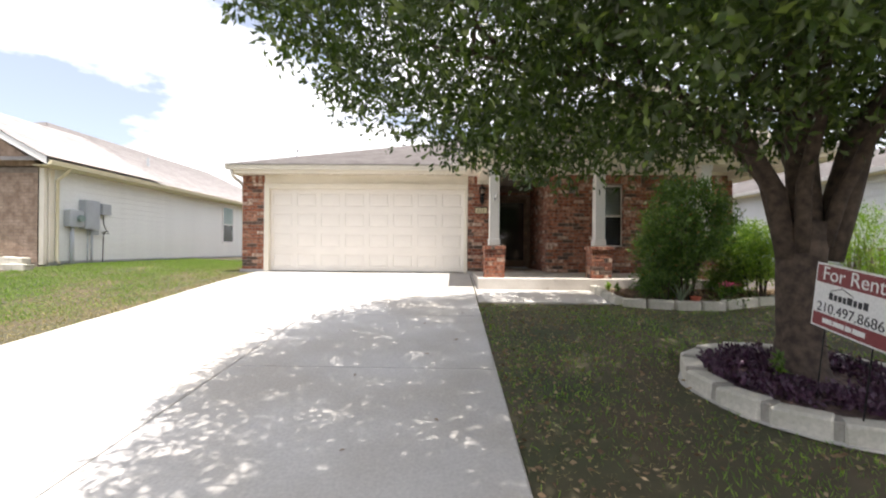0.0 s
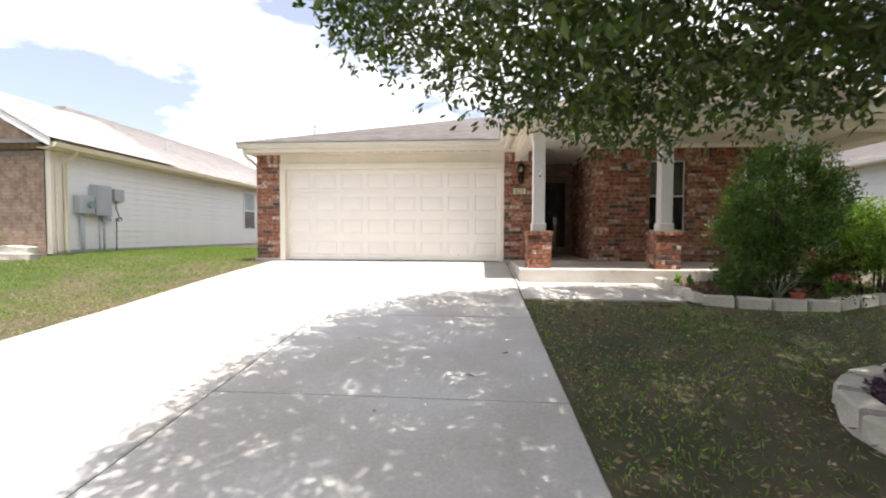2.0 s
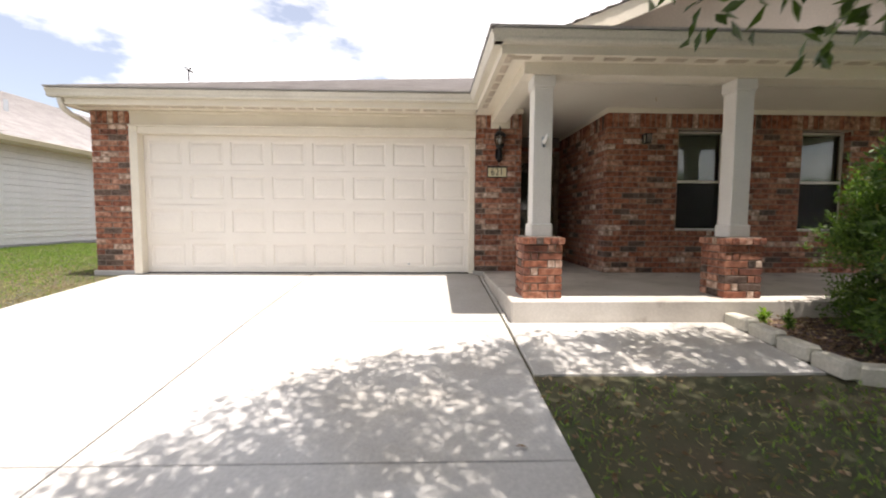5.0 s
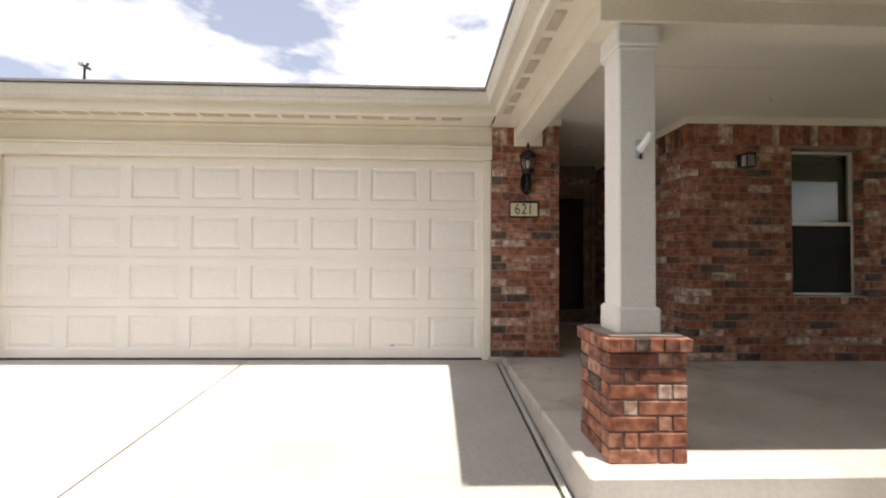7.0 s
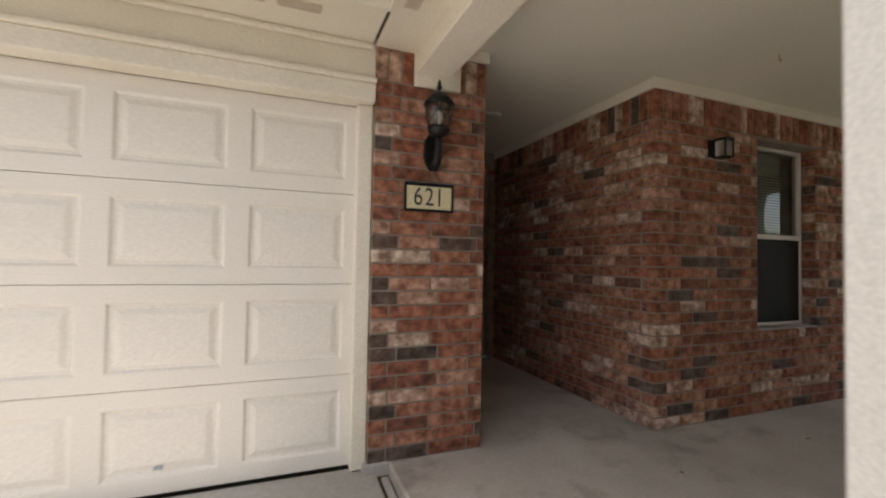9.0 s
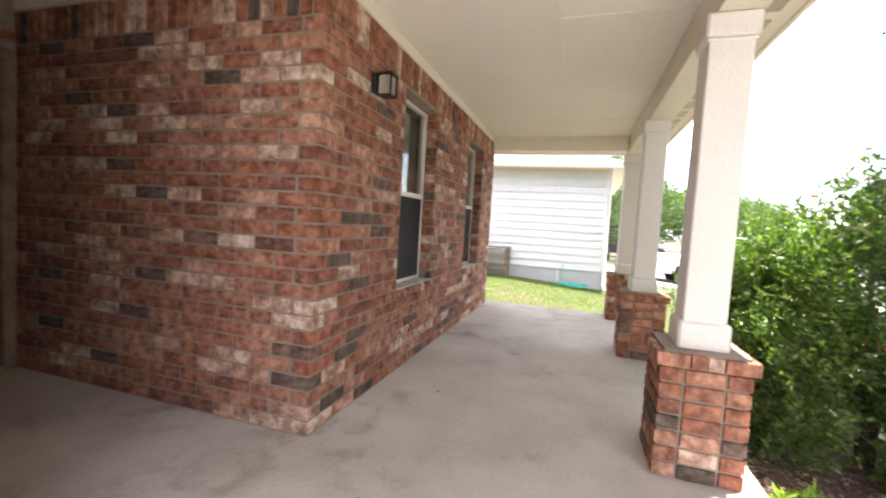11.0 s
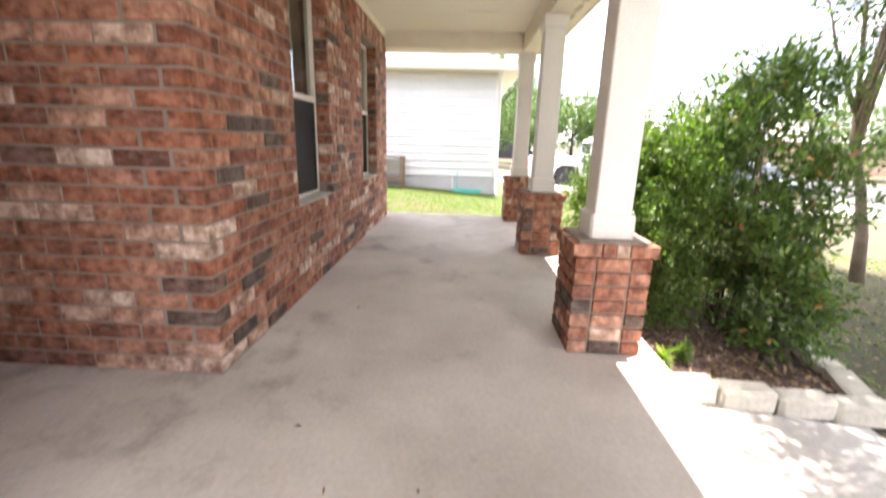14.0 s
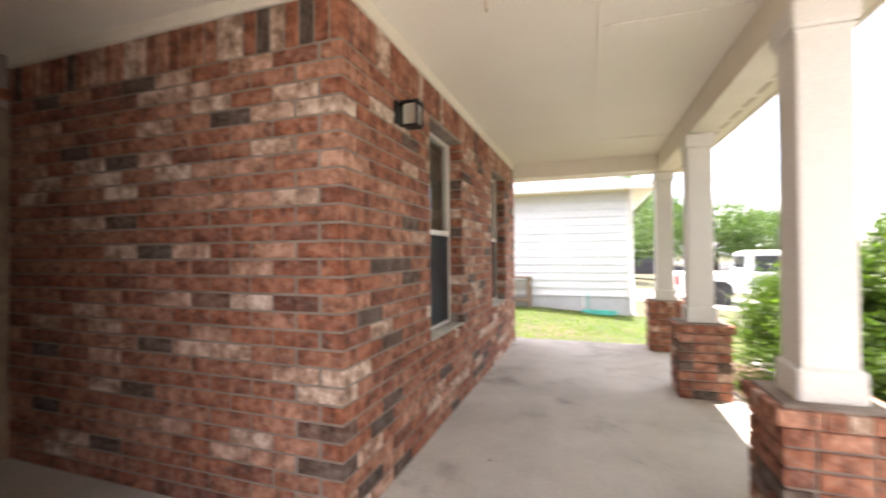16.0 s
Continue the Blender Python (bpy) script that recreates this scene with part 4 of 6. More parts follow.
# ---- the oak in its stone ring ----
def oak(x, y):
    z = ground_z(x, y) + 0.10
    tree = thing("oak_tree", "broad live oak with a stout forked trunk and dense dark leaves", "tree", at=(x, y, z))
    r = np.random.default_rng(7)
    rnd = random.Random(7)
    bm = add_tube(bmesh.new(), [(0, 0, -0.25), (0, 0, 0.0), (0.005, 0, 0.12), (0.01, 0, 0.35), (0.0, 0.0, 0.75), (0.02, 0.0, 1.05), (0.05, 0, 1.3)], [0.30, 0.23, 0.190, 0.165, 0.160, 0.180, 0.18], 28)
    for v in bm.verts:
        a = math.atan2(v.co.y, v.co.x)
        k = 1 + 0.05 * math.sin(5 * a + v.co.z * 2) + 0.05 * noise.noise((v.co.x * 6, v.co.y * 6, v.co.z * 3))
        v.co.x *= k
        v.co.y *= k
    part("trunk", bm, M_BARK, tree, smooth=True)
    limbs = (((-0.12, -0.02, 1.0), (-0.22, -0.02, 1.55), (-0.42, 0.02, 1.95), (-1.5, 0.3, 2.6), (-3.2, 0.6, 3.1)), 
             ((-0.06, -0.10, 1.05), (-0.10, -0.16, 1.6), (-0.05, -0.25, 2.1), (-0.6, -1.0, 3.0), (-1.6, -2.2, 3.6)),
             ((0.06, 0.0, 1.1), (0.03, 0.02, 1.7), (0.0, 0.05, 2.4), (0.1, 0.2, 3.6), (0.0, 0.3, 4.6)),
             ((0.17, -0.02, 1.0), (0.30, -0.05, 1.5), (0.42, -0.1, 2.1), (1.0, -0.4, 3.0), (2.4, -0.8, 3.7)),
             ((0.10, -0.12, 1.1), (0.16, -0.2, 1.5), (0.26, -0.35, 1.95), (0.6, -1.2, 2.9), (1.2, -2.4, 3.5)),
             ((-0.02, 0.12, 1.1), (-0.05, 0.3, 1.7), (-0.2, 0.7, 2.3), (-0.5, 1.3, 3.0), (-0.9, 1.9, 3.7)),
             ((0.10, 0.10, 1.1), (0.25, 0.3, 1.7), (0.5, 0.9, 2.3), (1.1, 1.4, 3.1), (1.7, 1.8, 3.9)))
    thick = (0.085, 0.06, 0.13, 0.14, 0.055, 0.09, 0.09)
    for pts, t in zip(limbs, thick):
        limb = part("limb", add_tube(bmesh.new(), pts, [t, t * 0.9, t * 0.78, t * 0.45, t * 0.15], 12), M_BARK, tree, smooth=True)
        a, b = Vector(pts[2]), Vector(pts[4])
        for k in range(7):
            s = a.lerp(Vector(pts[3]), k / 3) if k < 3 else Vector(pts[3]).lerp(b, (k - 3) / 4)
            e = s + Vector((rnd.uniform(-1.2, 1.2), rnd.uniform(-1.2, 1.2), rnd.uniform(-0.35, 0.8)))
            m = (s + e) / 2 + Vector((rnd.uniform(-0.15, 0.15), rnd.uniform(-0.15, 0.15), 0.12))
            part("branch", add_tube(bmesh.new(), [s, m, e], [t * 0.28, t * 0.17, t * 0.07], 7), M_BARK, limb, smooth=True)
    centre, radii = np.array((-0.15, -0.35, 3.95)), (4.45, 3.55, 2.2)
    p = in_crown(21000, centre, radii, 2.6, r, 0.5, 1.35, -0.19)
    p[:, 2] += 0.30 * np.clip((p[:, 0] + 1.9) / 1.5, 0, 1) + 0.16 * np.clip((p[:, 1] - 1.2) / 1.0, 0, 1)
    p[:, 2] += 0.22 * np.clip((p[:, 0] - 0.2) / 1.5, 0, 1)
    p = p[~((p[:, 0] > 1.7) & (p[:, 1] > 1.0) & (p[:, 2] < 3.75))]
    # thin underside on the house side, where the sky shows through
    p = p[~((p[:, 0] > -0.7) & (p[:, 1] > 0.8) & (p[:, 2] < 3.5) & (r.random(len(p)) < 0.62))]
    p = p[~((p[:, 1] > 2.1) & (p[:, 2] < 4.0) & (r.random(len(p)) < 0.85))]
    aim = (p - np.array((0, 0, 2.8))) / 4
    base, way = sprigs(p, aim, 14, 0.34, r, 0.25)
    n = len(base)
    me = leaf_mesh("crown", base, way, r.uniform(0.055, 0.098, n), r.uniform(0.027, 0.045, n), M_OAK, 3)
    c = new("crown", me)
    c.parent = tree
    return tree


def block_mesh(name, w, d, h, mat, seed, rough=0.012):
    """A hand-cut stone with uneven faces and softened edges, standing on z = 0."""
    rnd = random.Random(seed)
    bm = box((-w / 2, -d / 2, 0), (w / 2, d / 2, h), 0.018)
    for v in bm.verts:
        v.co += Vector((rnd.uniform(-1, 1), rnd.uniform(-1, 1), rnd.uniform(-1, 1) if v.co.z > 0.05 else 0)) * rough * 0.5
    return as_mesh(name, bm, mat)


def tree_ring(cx, cy, radius):
    ring = thing("tree_ring", "round planter edge of pale limestone blocks", "planter", at=(cx, cy, ground_z(cx, cy)))
    meshes = [block_mesh("stone_block", 0.335, 0.17, 0.175, M_STONE, k) for k in range(4)]
    n = 16
    for k in range(n):
        a = math.tau * k / n
        x, y = radius * math.cos(a), radius * math.sin(a)
        z = ground_z(cx + x, cy + y) - ground_z(cx, cy) - 0.03
        b = new("stone_block", meshes[k % 4])
        b.parent = ring
        b.matrix_basis = pose(x, y, z, 0, 0, math.degrees(a) + 90 + (k % 3 - 1) * 2)
        a += math.tau / n / 2
        x, y = radius * math.cos(a), radius * math.sin(a)
        j = part("mortar_joint", box((-0.04, -0.078, 0), (0.04, 0.078, 0.165), 0.01), M_JOINTSTONE, ring)
        j.matrix_basis = pose(x, y, z, 0, 0, math.degrees(a) + 90)
    foot = bmesh.new()
    inner = [foot.verts.new(((radius - 0.05) * math.cos(t), (radius - 0.05) * math.sin(t), 0.03 + 0.06 * (radius - 0.05) * math.sin(t))) for t in (math.tau * i / 40 for i in range(40))]
    outer = [foot.verts.new(((radius + 0.125 + 0.012 * math.sin(9 * t)) * math.cos(t), (radius + 0.125) * math.sin(t), 0.0 + 0.06 * (radius + 0.12) * math.sin(t))) for t in (math.tau * i / 40 for i in range(40))]
    for i in range(40):
        foot.faces.new((inner[i], inner[(i + 1) % 40], outer[(i + 1) % 40], outer[i]))
    part("mortar_foot", foot, M_CONC, ring)
    bm = bmesh.new()
    rings = []
    for q in range(7):
        rr = (radius - 0.06) * (1 - q / 6.5)
        rings.append([bm.verts.new((rr * math.cos(t), rr * math.sin(t), 0.105 + 0.03 * q / 6 + 0.035 * rr * math.sin(t) + 0.015 * noise.noise((rr * math.cos(t) * 5, rr * math.sin(t) * 5, 3)))) for t in (math.tau * i / 36 for i in range(36))])
    for a, b in zip(rings, rings[1:]):
        for i in range(36):
            bm.faces.new((a[i], a[(i + 1) % 36], b[(i + 1) % 36], b[i]))
    soil = tagged(part("mulch_bed", bm, M_MULCH), "dark purple-brown mulch inside the tree ring", "mulch", kind="stuff")
    soil.location = (cx, cy, ground_z(cx, cy))
    r = np.random.default_rng(21)
    n = 6500
    t, q = r.uniform(0, math.tau, n), np.sqrt(r.uniform(0.12, 0.86, n)) * radius
    keep = np.array([noise.noise((a * 4 + 9, b * 4, 1.0)) > -0.25 for a, b in zip(q * np.cos(t), q * np.sin(t))])
    t, q = t[keep], q[keep]
    base = np.stack((cx + q * np.cos(t), cy + q * np.sin(t), ground_z(cx, cy) + 0.12 + 0.035 * q * np.sin(t) + r.uniform(0, 0.07, len(t))), axis=1)
    way = r.normal(size=(len(t), 3)) + np.array((0, 0, 0.6))
    me = leaf_mesh("purple_groundcover", base, way, r.uniform(0.03, 0.065, len(t)), r.uniform(0.015, 0.03, len(t)), M_PURPLE, 5)
    tagged(new("purple_groundcover", me), "low purple-leaved plants round the oak trunk", "groundcover", kind="stuff")
    sprout(cx - 0.36, cy - 0.08, ground_z(cx, cy) + 0.12, 0.20, M_BOX, "small green seedling beside the oak trunk", 31)


def sprout(x, y, z, h, mat, label, seed):
    r = np.random.default_rng(seed)
    p = thing("seedling", label, "plant", at=(x, y, z))
    part("stem", tube([(0, 0, -0.03), (0.01, 0, h * 0.6), (0.0, 0.01, h)], [0.005, 0.004, 0.002], 6), mat, p)
    n = 70
    base = np.stack((r.normal(0, 0.01, n), r.normal(0, 0.01, n), r.uniform(0.2, 1.0, n) * h), axis=1)
    way = r.normal(size=(n, 3)) + np.array((0, 0, 0.4))
    ob = new("leaves", leaf_mesh("leaves", base, way, r.uniform(0.04, 0.09, n), r.uniform(0.015, 0.03, n), mat, seed))
    ob.parent = p


def shrub(name, label, x, y, radii, top, mat, seed, n=420, per=22, leaf=(0.028, 0.05), wide=(0.012, 0.02), reach=0.20, stems=9, power=2.4, cut=-0.12, droop=-0.2, group=""):
    z = ground_z(x, y)
    s = thing(name, label, "shrub", group, at=(x, y, z))
    r, rnd = np.random.default_rng(seed), random.Random(seed)
    h = top - z
    cz = h - radii[2]
    for k in range(stems):
        a = rnd.uniform(0, math.tau)
        e = Vector((math.cos(a) * radii[0] * 0.7 * rnd.random(), math.sin(a) * radii[1] * 0.7 * rnd.random(), cz + radii[2] * rnd.uniform(-0.2, 0.7)))
        b = Vector((math.cos(a) * 0.09, math.sin(a) * 0.09, -0.05))
        m = b.lerp(e, 0.5) + Vector((rnd.uniform(-0.05, 0.05), rnd.uniform(-0.05, 0.05), 0.05))
        part("stem", tube([b, m, e], [0.014, 0.010, 0.004], 7), M_BARK, s, smooth=True)
    p = in_crown(n, (0, 0, cz), radii, power, r, 0.72, 3.0, cut)
    base, way = sprigs(p, p - np.array((0, 0, cz * 0.4)), per, reach, r, droop)
    low = base[:, 2] > 0.02
    base, way = base[low], way[low]
    k = len(base)
    ob = new("foliage", leaf_mesh("foliage", base, way, r.uniform(*leaf, k), r.uniform(*wide, k), mat, seed))
    ob.parent = s
    return s


def myrtle(x, y):
    z = ground_z(x, y)
    t = thing("crepe_myrtle", "slender crepe myrtle with open airy branches", "tree", at=(x, y, z))
    r, rnd = np.random.default_rng(41), random.Random(41)
    part("trunk", tube([(0.0, -0.2, -0.1), (0.0, -0.1, 0.6), (0.02, 0.05, 1.2), (0.05, 0.25, 1.75), (0.02, 0.35, 2.2)], [0.085, 0.065, 0.055, 0.045, 0.035], 12), M_BARK2, t, smooth=True)
    tips = []
    for k, (s, e) in enumerate((((0.05, 0.2, 1.7), (-1.0, 1.35, 4.0)), ((0.04, 0.25, 1.85), (-0.7, 0.5, 3.9)), ((0.02, 0.35, 2.2), (0.3, 0.6, 4.4)), ((0.02, 0.35, 2.1), (-0.4, 1.3, 3.3)), ((0.05, 0.2, 1.8), (0.9, -0.4, 4.0)), ((0.02, 0.3, 2.0), (-1.3, 0.9, 3.3)), ((0.02, 0.35, 2.2), (-0.3, 0.0, 4.6)))):
        s, e = Vector(s), Vector(e)
        m = s.lerp(e, 0.5) + Vector((rnd.uniform(-0.15, 0.15), rnd.uniform(-0.15, 0.15), 0.1))
        limb = part("limb", tube([s, m, e], [0.035, 0.02, 0.006], 8), M_BARK2, t, smooth=True)
        for q in range(7):
            a = s.lerp(m, 0.3).lerp(e, q / 7)
            b = a + Vector((rnd.uniform(-0.5, 0.5), rnd.uniform(-0.5, 0.5), rnd.uniform(-0.1, 0.5)))
            part("twig", tube([a, (a + b) / 2 + Vector((0, 0, 0.04)), b], [0.007, 0.005, 0.003], 5), M_BARK2, limb)
            tips += [a.lerp(b, 0.4), a.lerp(b, 0.7), b]
    p = np.array([tuple(v) for v in tips])
    p = np.repeat(p, 3, axis=0) + r.normal(size=(len(p) * 3, 3)) * 0.14
    base, way = sprigs(p, r.normal(size=p.shape) * 0.3, 4, 0.24, r, 0.0)
    k = len(base)
    ob = new("crown", leaf_mesh("crown", base, way, r.uniform(0.035, 0.065, k), r.uniform(0.018, 0.032, k), M_MYRTLE, 8))
    ob.parent = t


def far_tree(name, label, x, y, h, radius, seed, n=900, group="trees beyond the street"):
    z = ground_z(x, y)
    t = thing(name, label, "tree", group, at=(x, y, z))
    r = np.random.default_rng(seed)
    part("trunk", tube([(0, 0, -0.2), (0.05, 0, h * 0.25), (0, 0.05, h * 0.55), (0, 0, h * 0.8)], [0.035 * h, 0.026 * h, 0.016 * h, 0.005 * h], 9), M_BARK, t, smooth=True)
    for k in range(5):
        a = k * 1.26 + seed
        part("limb", tube([(0, 0, h * (0.25 + 0.06 * k)), (math.cos(a) * radius * 0.35, math.sin(a) * radius * 0.35, h * (0.42 + 0.06 * k)), (math.cos(a) * radius * 0.75, math.sin(a) * radius * 0.75, h * (0.5 + 0.07 * k))], [0.014 * h, 0.009 * h, 0.003 * h], 6), M_BARK, t)
    p = in_crown(n, (0, 0, h * 0.6), (radius, radius, h * 0.4), 2.1, r, 0.6, 2.2 / radius, -0.15)
    base, way = sprigs(p, p - np.array((0, 0, h * 0.5)), 10, radius * 0.22, r, 0.0)
    k = len(base)
    ob = new("crown", leaf_mesh("crown", base, way, r.uniform(0.05, 0.09, k) * radius, r.uniform(0.03, 0.05, k) * radius, M_FARLEAF, seed))
    ob.parent = t


# ---- flower bed ----
BED = ((3.11, 9.40), (3.12, 8.38), (3.36, 8.30), (3.68, 8.22), (4.10, 8.16), (4.55, 8.15), (5.10, 8.38), (5.75, 8.64), (7.6, 8.74))


def bed_front(x):
    """The bed's front line at x."""
    if x <= BED[1][0]:
        return BED[1][1]
    for (a, ya), (b, yb) in zip(BED[1:], BED[2:]):
        if x <= b:
            return ya + (yb - ya) * (x - a) / (b - a)
    return BED[-1][1]


def flower_bed():
    r, rnd = np.random.default_rng(17), random.Random(17)
    front = bed_front
    bm = bmesh.new()
    rows = []
    for i in range(23):
        x = 3.20 + i * 0.2
        rows.append([bm.verts.new((x, y, drive_z(y) + 0.035 + 0.02 * noise.noise((x * 3, y * 3, 5)))) for y in (front(x) + 0.02, front(x) + 0.35, front(x) + 0.7, 9.2, 9.548)])
    for a, b in zip(rows, rows[1:]):
        for k in range(4):
            bm.faces.new((a[k], b[k], b[k + 1], a[k + 1]))
    tagged(part("mulch", bm, M_MULCH, smooth=True), "brown bark mulch in the flower bed", "mulch", kind="stuff")
    n = 6500
    x, k = r.uniform(3.25, 7.5, n), r.random(n)
    y = np.array([front(a) + 0.06 + (9.55 - front(a) - 0.06) * b for a, b in zip(x, k)])
    base = np.stack((x, y, [drive_z(b) + 0.045 for b in y]), axis=1)
    way = r.normal(size=(n, 3)) * np.array((1, 1, 0.25))
    me = leaf_mesh("bark_chips", base, way, r.uniform(0.02, 0.055, n), r.uniform(0.010, 0.022, n), M_LITTER, 6, 0.1)
    tagged(new("bark_chips", me), "scattered bark chips and dry leaves on the mulch", "mulch", kind="stuff")
    edge = thing("bed_edging", "low border of pale cut limestone blocks round the flower bed", "edging", at=(0, 0, 0))
    meshes = [block_mesh("stone_block", 0.36, 0.15, 0.17, M_STONE, 50 + k) for k in range(4)]
    slim = [block_mesh("stone_block", 0.30, 0.13, 0.13, M_STONE, 60 + k) for k in range(3)]
    # blocks set end to end along the bed's line
    k, carry = 0, 0.0
    for (xa, ya), (xb, yb) in zip(BED, BED[1:]):
        run_on = Vector((xb - xa, yb - ya))
        turn = math.degrees(math.atan2(run_on.y, run_on.x))
        d = carry
        while d < run_on.length:
            x, y = xa + run_on.x * d / run_on.length, ya + run_on.y * d / run_on.length
            first_run = xb < 3.2
            b = new("stone_block", (slim if first_run else meshes)[k % 3])
            b.parent = edge
            b.matrix_basis = pose(x, y, drive_z(y) - (0.02 if first_run else 0.065), 0, rnd.uniform(-1.5, 1.5), turn + rnd.uniform(-3, 3))
            d += 0.315 if first_run else 0.385
            k += 1
        carry = d - run_on.length
    shrub("boxwood_shrub", "dense rounded green shrub in the flower bed beside the porch", 4.30, 9.16, (0.50, 0.34, 0.74), 2.03, M_BOX, 3, 1150, 26, group="shrubs along the porch")
    shrub("boxwood_shrub", "lower rounded green shrub in the flower bed beside the porch", 5.45, 9.16, (0.48, 0.34, 0.62), 1.79, M_BOX, 4, 800, 26, group="shrubs along the porch")
    shrub("nandina_shrub", "tall feathery dark green shrub on thin bare stems", 4.27, 8.54, (0.65, 0.50, 0.72), 2.42, M_NAND, 5, 700, 20, (0.045, 0.085), (0.016, 0.026), 0.26, 12, 2.1, -0.05, group="shrubs along the porch")
    shrub("nandina_shrub", "bright yellow-green feathery shrub behind the stone edging", 5.62, 8.78, (0.52, 0.38, 0.55), 1.80, M_LIME, 6, 480, 20, (0.035, 0.06), (0.012, 0.02), 0.24, 8, 2.1, -0.02, group="shrubs along the porch")
    shrub("nandina_shrub", "bright yellow-green feathery shrub at the end of the bed", 6.9, 8.25, (0.55, 0.45, 0.65), 1.98, M_LIME, 9, 300, 18, (0.035, 0.06), (0.012, 0.02), 0.24, 8, 2.1, -0.02, group="shrubs along the porch")
    shrub("nandina_shrub", "low dark green shrub with a few red leaves beside the edging", 3.88, 8.52, (0.40, 0.24, 0.34), 1.22, M_NAND, 15, 190, 20, (0.045, 0.085), (0.016, 0.026), 0.2, 7, 2.1, -0.1, group="shrubs along the porch")
    # agave and the red pot
    a = thing("agave", "pale green spiky agave in the mulch", "plant", at=(4.12, 8.38, drive_z(8.38) + 0.03))
    for k in range(13):
        t, lean = k * 2.4, 0.25 + 0.5 * (k % 4) / 3
        bm = bmesh.new()
        L = 0.34 + 0.06 * (k % 3)
        prev = None
        for q in range(5):
            s = q / 4
            w = 0.018 * (1 - s) ** 0.7 + 0.001
            c = Vector((math.cos(t), math.sin(t), 0)) * L * s * lean * (1 + 0.4 * s) + Vector((0, 0, L * s * (1 - 0.35 * lean * s)))
            e = Vector((-math.sin(t), math.cos(t), 0)) * w
            row = [bm.verts.new(c - e), bm.verts.new(c + Vector((0, 0, -0.006))), bm.verts.new(c + e)]
            if prev:
                bm.faces.new((prev[0], prev[1], row[1], row[0]))
                bm.faces.new((prev[1], prev[2], row[2], row[1]))
            prev = row
        part("leaf", bm, M_AGAVE, a)
    p = thing("flower_pot", "small red clay pot on the mulch", "pot", at=(4.33, 8.33, drive_z(8.33) + 0.03))
    part("pot_body", add_lathe(bmesh.new(), [(0.055, 0.0), (0.07, 0.09), (0.082, 0.09), (0.084, 0.115), (0.074, 0.115), (0.066, 0.10), (0.02, 0.095)], 20), M_CLAY, p, smooth=False)
    # low bedding plants
    for i, (x, y, h, mat) in enumerate(((3.35, 9.42, 0.10, M_LIME), (3.45, 9.25, 0.12, M_BOX), (4.9, 8.6, 0.25, M_LIME), (5.0, 8.75, 0.2, M_NAND), (6.1, 8.5, 0.3, M_LIME))):
        sprout(x, y, drive_z(y) + 0.03, h, mat, "small green plant in the mulch", 70 + i)
    f = thing("flowering_plant", "low plant with pink-red flowers near the bed", "plant", at=(4.85, 8.3, drive_z(8.3) + 0.02))
    n = 160
    base = np.stack((r.normal(0, 0.16, n), r.normal(0, 0.14, n), r.uniform(0.02, 0.3, n)), axis=1)
    ob = new("foliage", leaf_mesh("foliage", base, r.normal(size=(n, 3)) + np.array((0, 0, 0.5)), r.uniform(0.04, 0.08, n), r.uniform(0.015, 0.03, n), M_NAND, 9))
    ob.parent = f
    n = 60
    base = np.stack((r.normal(0, 0.07, n), r.normal(0, 0.07, n), r.uniform(0.3, 0.36, n)), axis=1)
    ob = new("petals", leaf_mesh("petals", base, r.normal(size=(n, 3)), r.uniform(0.025, 0.04, n), r.uniform(0.015, 0.025, n), M_PETAL, 10))
    ob.parent = f
    tagged(ob, kind="stuff")


